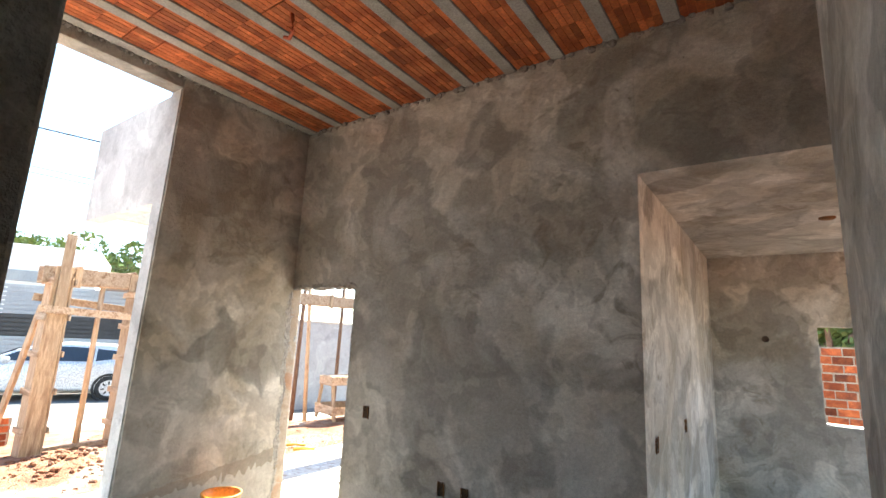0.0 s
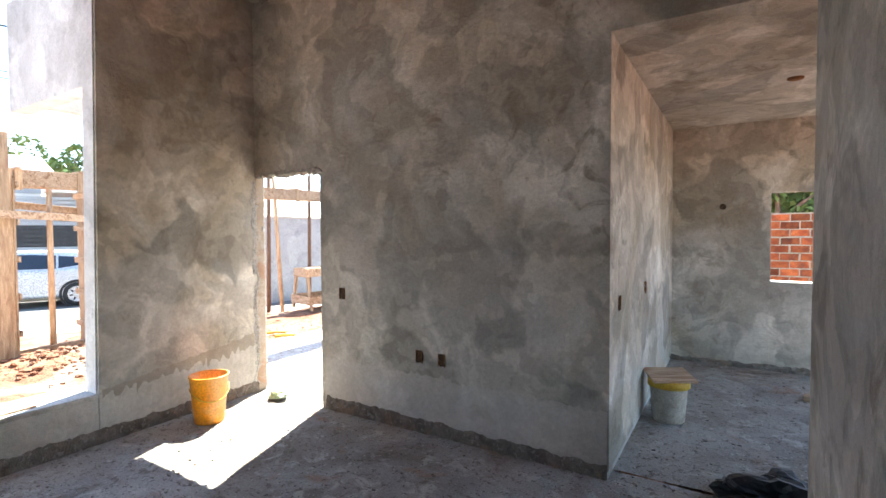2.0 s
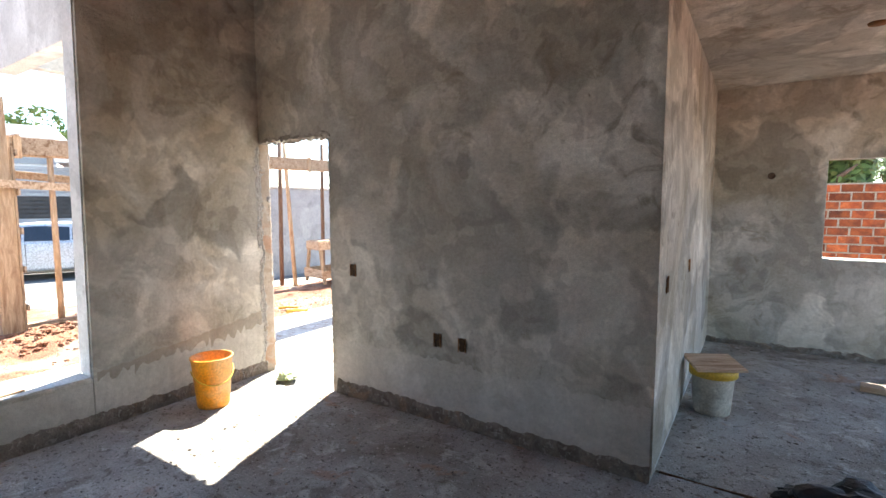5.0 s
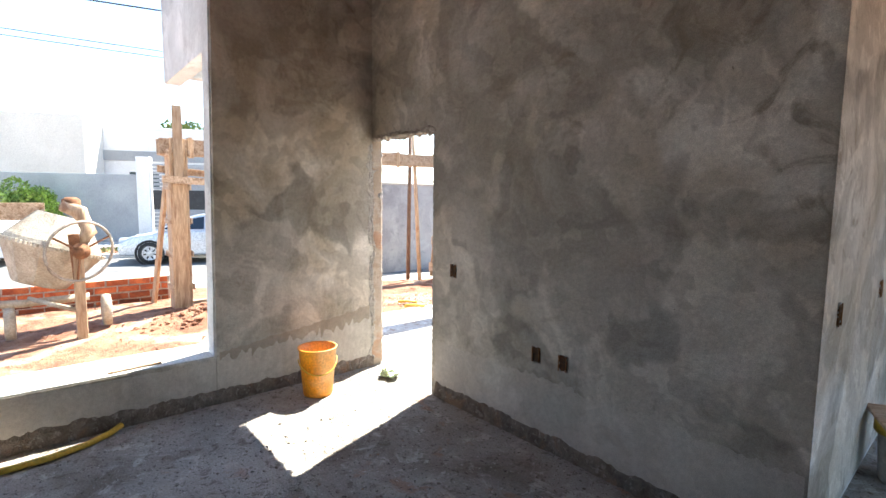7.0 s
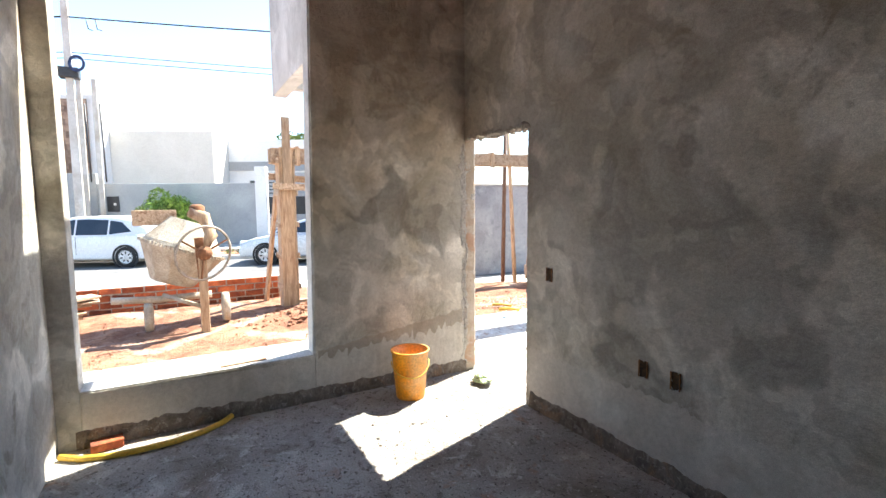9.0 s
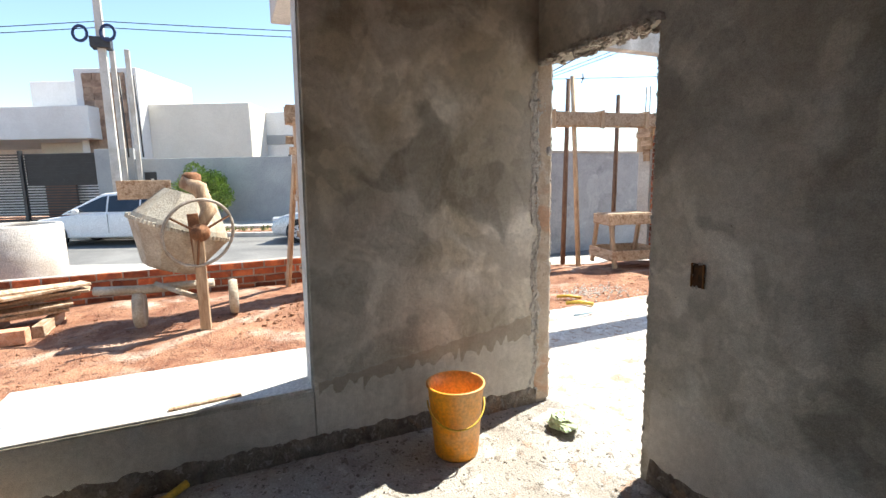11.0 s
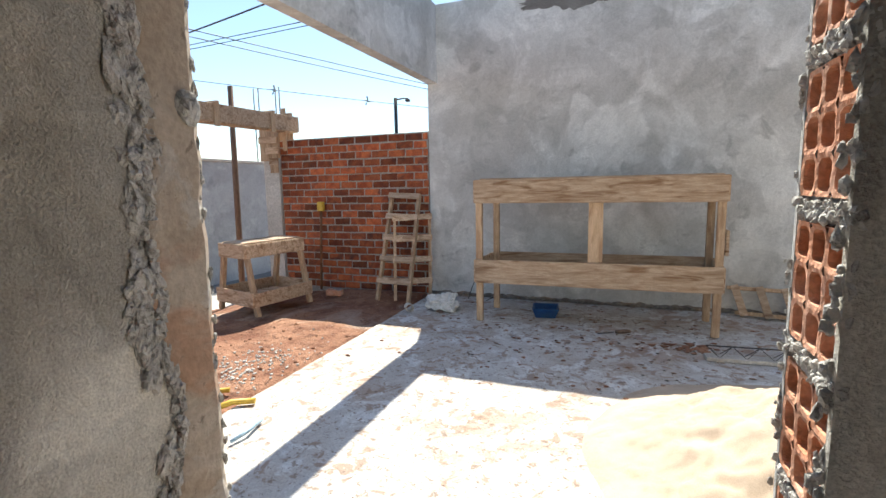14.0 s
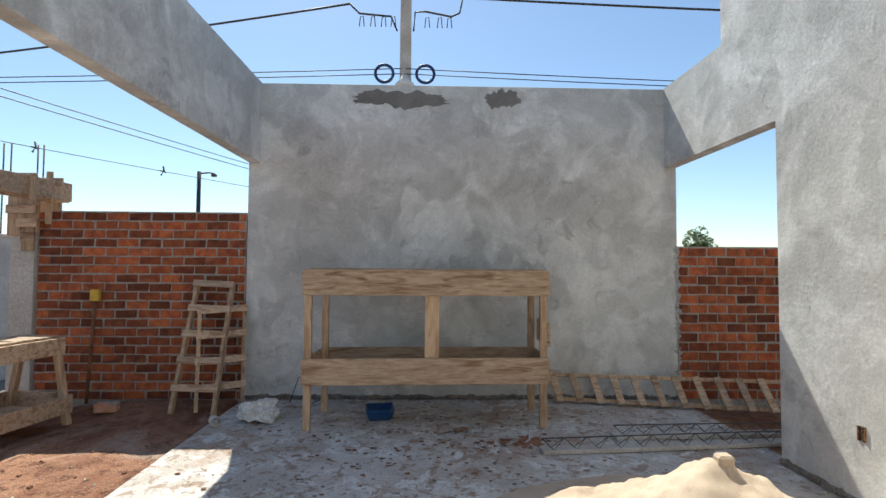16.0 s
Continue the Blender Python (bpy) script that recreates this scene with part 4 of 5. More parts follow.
def car(name, s, d, z, facing, paint, label, L=4.25, H=1.47, wagon=False):
    """A parked car along the street; facing -1: its nose points to lower s."""
    ob = empty(name, STREET @ pose(s, d, z, 0, 0, 180 if facing < 0 else 0), label, "car")
    h = L / 2
    # outline from nose (+) to tail (-): lower body then cabin
    body = [(-h, 0.32), (-h - 0.02, 0.62), (-h + 0.06, 0.92), (-h + 0.30, 0.98), (0.75, 0.93), (h - 0.35, 0.78), (h - 0.06, 0.62), (h, 0.42), (h - 0.06, 0.24), (-h + 0.1, 0.24)]
    tail = -h + (0.12 if wagon else 0.42)
    cabin = [(-h + 0.08, 0.93), (-h + 0.24, 1.18), (tail + 0.28, H - 0.10), (tail + 0.75, H - 0.01), (-0.3, H), (0.12, H - 0.03), (0.62, 1.24), (1.30, 0.90)]

    def solid(outline, w0, w1, zlo, zhi, bev=0.05):
        bm = bmesh.new()
        sides = []
        for sg in (-1, 1):
            sides.append([bm.verts.new((x, sg * (w0 + (w1 - w0) * (zz - zlo) / (zhi - zlo)), zz)) for x, zz in outline])
        n = len(outline)
        bm.faces.new(sides[0])
        bm.faces.new(sides[1][::-1])
        for i in range(n):
            bm.faces.new((sides[0][i], sides[0][(i + 1) % n], sides[1][(i + 1) % n], sides[1][i]))
        bmesh.ops.recalc_face_normals(bm, faces=bm.faces)
        bmesh.ops.bevel(bm, geom=list(bm.edges), offset=bev, segments=3, affect="EDGES", profile=0.6)
        for f in bm.faces:
            f.smooth = True
        return bm

    body_ob = part("body", solid(body, 0.86, 0.84, 0.24, 0.98, 0.07), paint, ob)
    part("cabin", solid(cabin, 0.80, 0.60, 0.92, H, 0.06), paint, ob)
    for sg in (-1, 1):
        def glass(outline, nm):
            bm = bmesh.new()
            bm.faces.new([bm.verts.new((x, sg * (0.80 - 0.20 * (zz - 0.92) / (H - 0.92) + 0.006), zz)) for x, zz in outline])
            part(nm, bm, "carglass", ob)
        glass([(-0.02, 0.97), (1.05, 0.97), (0.60, 1.18), (0.12, H - 0.12), (-0.02, H - 0.10)], "front_side_window")
        glass([(-0.95, 0.97), (-0.07, 0.97), (-0.07, H - 0.10), (-0.40, H - 0.09), (-0.95, H - 0.12)], "rear_side_window")
        glass([(-h + 0.62, 1.06), (-1.0, 0.98), (-1.0, H - 0.13), (tail + 0.5, H - 0.18)], "quarter_window")
        for x in (h - 0.80, -h + 0.78):
            m = pose(x, sg * 0.78, 0.31, 90 if sg < 0 else -90)
            tb = lathe(bmesh.new(), [(0.19, 0.09), (0.27, 0.10), (0.305, 0.07), (0.31, 0.0), (0.305, -0.08), (0.2, -0.1)], 24, m)
            tyre = part("wheel", tb, "tyre", ob, "black tyre with a spoked rim")
            rb = lathe(bmesh.new(), [(0.001, 0.075), (0.05, 0.085), (0.07, 0.07), (0.175, 0.075), (0.20, 0.095), (0.205, 0.08)], 24, m)
            rim = part("rim", rb, "alloy", tyre)
            # black plates on the rim paint the shaded gaps between spokes
            for k in range(7):
                bmk = B(-0.018, 0.018, 0.09, 0.165, 0.078, 0.083)
                bmesh.ops.transform(bmk, matrix=m @ pose(0, 0, 0, 0, 0, k * 51.4 + 25), verts=bmk.verts)
                part("slot", bmk, "tyre", tyre)
            ab = lathe(bmesh.new(), [(0.31, 0.045), (0.345, 0.05), (0.37, 0.05)], 24, m @ pose(0, 0, 0.05))
            part("wheel_arch", ab, "tyre", ob)
        part("mirror", B(0.70, 0.86, sg * 0.86 - 0.06, sg * 0.86 + 0.09, 0.95, 1.07, 0.03), paint, ob)
        part("door_handle", B(-0.05, 0.12, sg * 0.852 - 0.01, sg * 0.852 + 0.012, 0.80, 0.83, 0.004), paint, ob)
        part("door_seam", B(-0.10, -0.09, sg * 0.853 - 0.008, sg * 0.853 + 0.003, 0.35, 0.92), "tyre", ob)
        part("tail_lamp", B(-h - 0.01, -h + 0.28, sg * 0.74 - 0.06, sg * 0.74 + 0.115, 0.70, 0.90, 0.03), "redlamp", ob)
        part("headlamp", B(h - 0.5, h - 0.04, sg * 0.68 - 0.1, sg * 0.68 + 0.13, 0.58, 0.74, 0.04), "headlamp", ob)
    part("rear_window", beam(bmesh.new(), (-h + 0.22, 0, 1.12), (tail + 0.26, 0, H - 0.14), 1.15, 0.03), "carglass", ob)
    part("windscreen", beam(bmesh.new(), (1.16, 0, 0.97), (0.62, 0, 1.26), 1.3, 0.03), "carglass", ob)
    part("number_plate", B(h - 0.03, h + 0.02, -0.2, 0.2, 0.38, 0.5), "insulator", ob)
    return ob


car("white_hatchback", -9.6, 14.35, -0.24, -1, "carwhite", "white hatchback parked at the far kerb", 4.5, 1.52)
car("silver_wagon", -2.75, 14.3, -0.24, -1, "carsilver", "silver estate car parked at the far kerb", 4.3, 1.42, True)

# ---- front yard ----
def place_bricks(parent, frame_m, length, rows, bl=0.2, bh=0.08, depth=0.1, joint=0.016, start=0.0, limit=10 ** 6, jitter=0.004, skip=None):
    """Courses of separate bricks that share three meshes. frame_m: along x, outward -y, up z."""
    metas = []
    for k in range(3):
        bm = B(0, bl - joint, -0.004, depth - 0.02, 0, bh - joint, 0.005)
        for v in bm.verts:
            v.co += Vector((noise.noise(v.co * 40 + Vector((k * 9, 0, 0))), noise.noise(v.co * 40 + Vector((0, k * 9, 5))), noise.noise(v.co * 40 + Vector((3, 0, k * 9))))) * 0.008
        me = bpy.data.meshes.new("brick")
        bm.to_mesh(me)
        bm.free()
        me.materials.append(M["brick"])
        metas.append(me)
    for r in range(rows):
        x = -(bl / 2 if r % 2 else 0.0)
        while x < length - 0.04:
            a, b = max(x, 0.0), min(x + bl, length)
            if b - a > 0.05 and not (skip and skip(a, r)):
                ob = new("brick", rng.choice(metas))
                ob.parent = parent
                sc = (b - a) / bl
                ob.matrix_local = frame_m @ pose(a + rng.uniform(-0.006, 0.006), rng.uniform(-jitter, jitter), r * bh + rng.uniform(-0.003, 0.003), rng.uniform(-1, 1), rng.uniform(-0.8, 0.8), 0) @ Matrix.Diagonal((sc, 1, 1, 1))
            x += bl


bw = structure("low_brick_wall", B(-8.58, -8.44, -4.0, 2.72, -0.35, 0.345), "mortar", "low unfinished red brick wall along the front yard", "wall")

# cement mixer
mx = empty("cement_mixer", pose(-6.45, 1.45, 0.0), "worn cement mixer caked in dried mortar on a timber post", "cement mixer")
axis = Vector((-0.02, 0.32, 0.94)).normalized()
tilt = axis.to_track_quat("Z", "Y").to_matrix().to_4x4()
dm = Matrix.Translation((-0.64, -0.20, 1.0)) @ tilt
def drum(prof):
    bm = lathe(bmesh.new(), prof, 11, dm)
    for f in bm.faces:
        f.smooth = False
    return bm


part("drum_bowl", drum([(0.02, -0.47), (0.25, -0.47), (0.27, -0.455), (0.50, -0.03), (0.505, 0.0)]), "mixer", mx)
part("drum_cone", drum([(0.49, 0.01), (0.47, 0.06), (0.26, 0.38), (0.24, 0.38), (0.44, 0.06), (0.1, -0.2)]), "mixer", mx)
bm = bmesh.new()
for k in range(64):
    a = 6.2832 * k / 64
    mm = dm @ pose(0.52 * math.cos(a), 0.52 * math.sin(a), 0.0, 0, 0, math.degrees(a))
    box(bm, -0.02, 0.014, -0.013, 0.013, -0.018, 0.018, 0.0, mm)
part("ring_gear", bm, "mixer", mx, "toothed ring gear")
part("post", B(-0.07, 0.07, -0.05, 0.05, -0.15, 0.95, 0.008), "wood_z", mx, "rough timber post")
part("yoke", beam(bmesh.new(), (0.02, 0, 0.6), (0.03, -0.03, 1.18), 0.10, 0.05), "rust", mx, "rusty bracket")
part("yoke_arm", tube(bmesh.new(), [(0.0, 0.0, 1.0), (-0.05, 0.12, 1.2), (-0.1, 0.05, 1.42), (-0.16, -0.1, 1.5)], [0.06, 0.08, 0.085, 0.07], 10), "wood_z", mx)
part("motor", lathe(bmesh.new(), [(0.001, 0), (0.07, 0.0), (0.09, 0.03), (0.09, 0.14), (0.05, 0.17), (0.001, 0.17)], 14, pose(-0.18, -0.02, 1.42)), "rust", mx)
wc, wu, wv = Vector((0.09, 0.02, 0.99)), Vector((-0.35, 0.935, 0)).normalized(), Vector((0, 0.1, 1)).normalized()
wh = part("hand_wheel", tube(bmesh.new(), ring_pts(wc, 0.33, wu, wv, 36), 0.016, 8, closed=True), "wheelrim", mx, "large iron hand wheel")
for k in range(3):
    a = 0.5 + k * 2.094
    part("spoke", tube(bmesh.new(), [wc, wc + 0.33 * (math.cos(a) * wu + math.sin(a) * wv)], 0.012, 6), "rust", wh)
part("hub", lathe(bmesh.new(), [(0.001, -0.05), (0.09, -0.05), (0.09, 0.0), (0.05, 0.02), (0.06, 0.06), (0.001, 0.06)], 16, Matrix.Translation(wc) @ pose(0, 0, 0, 0, 90, -20)), "rust", mx)
part("axle", tube(bmesh.new(), [(-0.35, -1.0, 0.42), (-0.3, -0.5, 0.40), (-0.25, 0.1, 0.42)], 0.045, 8), "mixer", mx)
part("strut", tube(bmesh.new(), [(0.0, 0.0, 0.3), (-0.3, -0.45, 0.45)], 0.03, 8), "mixer", mx)
for y, x in ((-0.62, -0.35), (0.28, -0.5)):
    tb = lathe(bmesh.new(), [(0.02, -0.05), (0.13, -0.05), (0.19, -0.045), (0.20, 0.0), (0.19, 0.045), (0.13, 0.05), (0.02, 0.05)], 18, pose(x, y, 0.19, 90, 0, 0))
    part("wheel", tb, "mixer", mx, "mortar-covered wheel")
part("loading_board", beam(bmesh.new(), (-0.6, -0.75, 1.42), (-0.6, -0.25, 1.42), 0.02, 0.2), "wood", mx)

# concrete well ring behind the low wall
ring = lathe(bmesh.new(), [(0.62, 0), (0.63, 0.02), (0.62, 1.08), (0.60, 1.10), (0.56, 1.10), (0.55, 1.06), (0.55, 0.0)], 32, Matrix.Translation((-10.6, -1.35, -0.2)))
tagged(part("concrete_ring", ring, "concrete"), "precast concrete well ring standing on the ground", "concrete ring")

# stack of boards
for k in range(9):
    a = rng.uniform(-0.12, 0.12)
    L = rng.uniform(1.2, 1.9)
    bm = B(-0.13, 0.13, -L / 2, L / 2, 0, 0.028, 0.003)
    ob = tagged(part("plank", bm, "wood"), "weathered formwork plank in a loose stack", "plank", "stacked planks")
    ob.matrix_world = pose(-7.35 + rng.uniform(-0.25, 0.2), -0.55 + rng.uniform(-0.15, 0.15), 0.10 + k * 0.033, rng.uniform(-2, 2), 0, 90 * (k % 2) * 0.25 + math.degrees(a) + 15)
for k in range(3):
    ob = tagged(part("plank_bearer", B(-0.35, 0.35, -0.05, 0.05, -0.02, 0.11, 0.004), "wood"), "short timber bearer under the plank stack", "timber", "stacked planks")
    ob.matrix_world = pose(-7.35, -1.1 + k * 0.5, -0.03)
for k in range(2):
    bm = B(-0.07, 0.07, -0.12, 0.12, 0, 0.14, 0.006)
    ob = tagged(part("loose_brick", bm, "hollow"), "loose hollow clay brick on the earth", "brick", "loose bricks")
    ob.matrix_world = pose(-6.85, -0.25 - k * 0.3, -0.03, 0, 0, 20 * k)


def boxed_post(x, y, h, label, extra=0.0):
    """A column form: boards round a square, held by cleats."""
    ob = empty("column_form", pose(x, y, 0), label, "column formwork", "column forms")
    for dx, dy, w, t in ((-0.11, 0, 0.025, 0.2), (0.11, 0, 0.025, 0.2)):
        part("side_board", B(dx - w / 2, dx + w / 2, -t / 2, t / 2, -0.1, h, 0.003), "wood_z", ob)
    for dy in (-0.11, 0.11):
        part("side_board", B(-0.14, 0.14, dy - 0.0125, dy + 0.0125, -0.1, h - 0.15, 0.003), "wood_z", ob)
    for k in range(5):
        z = 0.25 + k * (h - 0.5) / 4
        for dy in (-0.137, 0.137):
            part("cleat", B(-0.19, 0.19, dy - 0.0115, dy + 0.0115, z, z + 0.08, 0.003), "wood", ob)
    if extra:
        part("upright", B(0.13, 0.17, -0.06, 0.06, h - 0.6, h + extra, 0.003), "wood_z", ob)
    return ob


boxed_post(-7.62, 2.72, 2.45, "timber column form nailed from rough boards", 0.45)
boxed_post(-7.62, 3.75, 2.35, "timber column form nailed from rough boards")
cf = empty("column_form", pose(-7.9, YG, 1.75), "rough board form on top of the concrete column", "column formwork", "column forms")
for x0, x1, z0, z1 in ((-0.22, -0.06, 0.16, 0.66), (-0.06, 0.14, 0.30, 0.66), (-0.05, 0.09, -0.02, 0.30), (0.21, 0.28, 0.30, 0.92)):
    part("side_board", B(x0, x1, -0.075, -0.05, z0, z1, 0.003), "wood_z", cf)
for x0, x1, z in ((-0.22, 0.12, 0.42), (-0.10, 0.14, 0.26), (-0.04, 0.12, 0.10), (0.10, 0.42, 0.74)):
    part("cleat", B(x0, x1, -0.105, -0.08, z, z + 0.10, 0.003), "wood", cf)
part("end_board", B(-0.22, 0.2, 0.18, 0.205, 0.16, 0.66, 0.003), "wood_z", cf)
fb = empty("beam_form", pose(-7.66, 0, 0), "timber beam formwork carried by props", "beam formwork")
for dx in (-0.10, 0.10):
    part("side_board", beam(bmesh.new(), (dx, 2.5, 2.33), (dx, 9.2, 2.45), 0.025, 0.22), "wood", fb)
part("bottom_board", beam(bmesh.new(), (0, 2.5, 2.22), (0, 9.2, 2.34), 0.17, 0.025), "wood", fb)
for y in (2.9, 3.6, 4.6, 5.6, 6.6, 7.6, 8.6):
    z = 2.33 + (y - 2.5) * 0.0179
    part("cleat", B(0.114, 0.137, y - 0.04, y + 0.04, z - 0.16, z + 0.12, 0.003), "wood_z", fb)
    part("tie", B(-0.16, 0.16, y - 0.02, y + 0.02, z + 0.112, z + 0.14, 0.003), "wood", fb)
tagged(part("cross_brace", beam(bmesh.new(), (-7.46, 2.5, 1.86), (-7.46, 4.0, 1.80), 0.03, 0.10), "wood"), "board nailed across the column forms", "board")
tagged(part("cross_brace", beam(bmesh.new(), (-7.78, 2.5, 2.02), (-7.78, 4.0, 1.9), 0.03, 0.10), "wood"), "board nailed across the column forms", "board")
tagged(part("raking_prop", beam(bmesh.new(), (-8.25, 2.45, -0.1), (-7.78, 2.62, 1.9), 0.05, 0.08), "wood_z"), "raking timber prop against the column form", "prop")


def prop(x, y, top, r, mat, label, lean=(0, 0)):
    bm = tube(bmesh.new(), [(x, y, -0.12), (x + lean[0] * 0.5, y + lean[1] * 0.5, top / 2), (x + lean[0], y + lean[1], top)], [r, r * 0.95, r * 0.85], 8)
    return tagged(part("timber_prop", bm, mat), label, "prop", "beam props")


prop(-8.15, 7.30, 3.15, 0.045, "darkwood", "dark round timber prop standing in the earth", (0.05, 0.02))
prop(-7.53, 7.15, 3.1, 0.042, "wood_z", "peeled eucalyptus prop standing in the earth", (-0.13, -0.10))
prop(-8.45, 8.75, 3.0, 0.045, "darkwood", "dark round timber prop standing in the earth", (0.1, -0.05))
prop(-7.62, 3.25, 2.4, 0.04, "wood_z", "slim timber prop under the beam form")
tagged(part("bottom_plate", beam(bmesh.new(), (-7.6, 2.85, 0.03), (-7.6, 4.2, 0.03), 0.1, 0.05), "wood"), "board lying along the foot of the props", "board")
structure("boundary_wall", B(-10.0, -9.85, 6.2, 14, -0.4, 2.0, 0.01), "boundary", "pale plastered neighbouring boundary wall", "wall")
structure("boundary_wall_cap", B(-10.03, -9.82, 6.2, 14, 2.0, 2.05, 0.008), "concrete", "wall coping", "wall")
structure("concrete_column", B(-8.10, -7.82, YG - 0.04, YG + 0.16, -0.1, 1.95, 0.006), "concrete", "grey cast concrete column beside the brick wall", "column")

# rubble and clods on the earth
bm = bmesh.new()
for i in range(420):
    x, y = rng.uniform(-8.3, -5.45), rng.uniform(-2, 8.8)
    rock(bm, (x, y, ground_z(x, y) + 0.003), rng.uniform(0.006, 0.022), (1, 1, 0.7), 1, 0.5)
tagged(part("clods", bm, "dirt"), "scattered clods of red earth", "earth", "", "stuff")
bm = bmesh.new()
for i in range(260):
    x, y = -6.6 + rng.gauss(0, 0.35), 3.0 + rng.gauss(0, 0.45)
    rock(bm, (x, y, ground_z(x, y) + 0.006), rng.uniform(0.012, 0.045), (1, 1, 0.7), 1, 0.5)
tagged(part("dug_earth", bm, "dirt"), "heap of freshly dug red earth", "earth", "", "stuff")
bm = bmesh.new()
for i in range(330):
    x, y = -5.85 + rng.gauss(0, 0.18), 6.0 + rng.gauss(0, 0.4)
    rock(bm, (x, y, ground_z(x, y) + 0.004), rng.uniform(0.006, 0.015), (1, 1, 0.8), 1, 0.4)
tagged(part("gravel", bm, "concrete"), "small spill of grey gravel at the slab edge", "gravel", "", "stuff")

# ---- things in the garage ----
sp = Vector((-1.70, 5.62, 0))


def sand_z(x, y):
    r = math.hypot((x - sp.x) / 1.38, (y - sp.y) / 1.38) * (1 + 0.10 * noise.noise(Vector((x * 1.3, y * 1.3, 8))))
    h = 0.64 * max(0.0, 1 - r) ** 1.35 if r < 1 else 0.0
    h *= 1 + 0.16 * noise.noise(Vector((x * 2.3, y * 2.3, 4)))
    h += (0.035 * noise.noise(Vector((x * 6, y * 6, 1))) + 0.018 * noise.noise(Vector((x * 19, y * 19, 1)))) * min(1, h * 6)
    h += min(1, h * 5) * (0.035 * abs(noise.noise(Vector((x * 4.3, y * 4.3, 11)))) - 0.05 * max(0.0, noise.noise(Vector((x * 8, y * 8, 21))) - 0.15))
    return h - 0.012


structure_sand = sheet(150, 150, lambda u, v: Vector((sp.x - 1.4 + u * 2.8, sp.y - 1.55 + v * 3.1, sand_z(sp.x - 1.4 + u * 2.8, sp.y - 1.55 + v * 3.1))))
tagged(part("sand_pile", structure_sand, "sand"), "heap of yellow building sand on the slab", "sand pile", "", "stuff")


def work_bench(name, legs, top, tray, hgt, board, label, category, splay=0.0, middle=True):
    """A boarded trestle. legs: four floor points, front pair then rear pair."""
    ob = empty(name, Matrix.Translation(legs[0]), label, category)
    o = Vector(legs[0])
    L = [Vector(p) - o for p in legs]
    T = []
    for p in L:
        mate = L[len(T) ^ 1]
        q = p.lerp((p + mate) / 2, splay)
        T.append(Vector((q.x, q.y, hgt)))
        part("leg", beam(bmesh.new(), (p.x, p.y, 0), T[-1] - Vector((0, 0, 0.02)), 0.05, 0.07), "wood_z", ob)

    def at(i, z):
        return L[i].lerp(T[i], z / hgt)

    def rail(i, j, z, h, nm, off):
        a, b = at(i, z), at(j, z)
        d = (b - a).normalized()
        out = d.cross(Vector((0, 0, 1))).normalized() * off
        part(nm, beam(bmesh.new(), a - d * 0.04 + out, b + d * 0.04 + out, 0.024, h), "wood", ob)
    for z, h in ((hgt - board / 2, board), (tray, board * 1.02)):
        rail(0, 1, z, h, "front_board", 0.042)
        rail(2, 3, z, h, "rear_board", -0.042)
        rail(0, 2, z, h * 0.95, "end_board", -0.044)
        rail(1, 3, z, h * 0.95, "end_board", 0.044)
    a, b, c, d = (at(i, hgt) for i in range(4))
    w = (c - a).length
    for k in range(2):
        f = 0.25 + 0.5 * k
        part("top_board", beam(bmesh.new(), a.lerp(c, f), b.lerp(d, f), w * 0.56, 0.025), "wood", ob)
    a, b, c, d = (at(i, tray - board / 2 + 0.02) for i in range(4))
    part("shelf_board", beam(bmesh.new(), a.lerp(c, 0.5), b.lerp(d, 0.5), w * 0.96, 0.025), "wood", ob)
    if middle:
        m0, m1 = at(0, tray).lerp(at(1, tray), 0.52), at(0, hgt).lerp(at(1, hgt), 0.52)
        part("middle_post", beam(bmesh.new(), m0 + Vector((0, 0, -0.0)), m1 - Vector((0, 0, 0.03)), 0.14, 0.03, up=(0, 1, 0)), "wood_z", ob)
    return ob


wb = work_bench("scaffold_bench", [(-4.34, 7.96, 0), (-2.03, 8.04, 0), (-4.30, 8.55, 0), (-2.03, 8.62, 0)], 0, 0.56, 1.545, 0.25,
                "long two-tier scaffold bench nailed from pale boards", "scaffold bench")
part("end_scrap", B(2.37, 2.40, 0.15, 0.65, 0.78, 1.02, 0.003), "wood", wb)
work_bench("sawhorse", [(-7.62, 7.52, 0), (-6.86, 7.32, 0), (-7.45, 8.30, 0), (-6.72, 8.12, 0)], 0, 0.20, 0.85, 0.17,
           "small splay-legged timber trestle with a boarded top", "trestle", 0.46, False)


def ladder(legs, n, label, w=0.06, t=0.025, lowest=0.15, name="ladder"):
    """legs: foot and head of both stringers."""
    a0, a1, b0, b1 = (Vector(p) for p in legs)
    ob = empty(name, Matrix.Translation(a0), label, "ladder")
    for p, q in ((a0, a1), (b0, b1)):
        part("stringer", beam(bmesh.new(), p - a0, q - a0, t * 1.6, w, up=(a1 - a0).cross(b0 - a0)), "wood_z", ob)
    for k in range(n):
        f = lowest + (0.97 - lowest) * k / (n - 1)
        p, q = a0.lerp(a1, f) - a0, b0.lerp(b1, f) - a0
        out = (a1 - a0).cross(b0 - a0).normalized() * (w * 0.5 + t * 0.5)
        if out.y > 0:
            out = -out
        d = (q - p).normalized() * 0.03
        part("rung", beam(bmesh.new(), p - d + out, q + d + out, t, 0.075, up=(a1 - a0)), "wood", ob)
    return ob


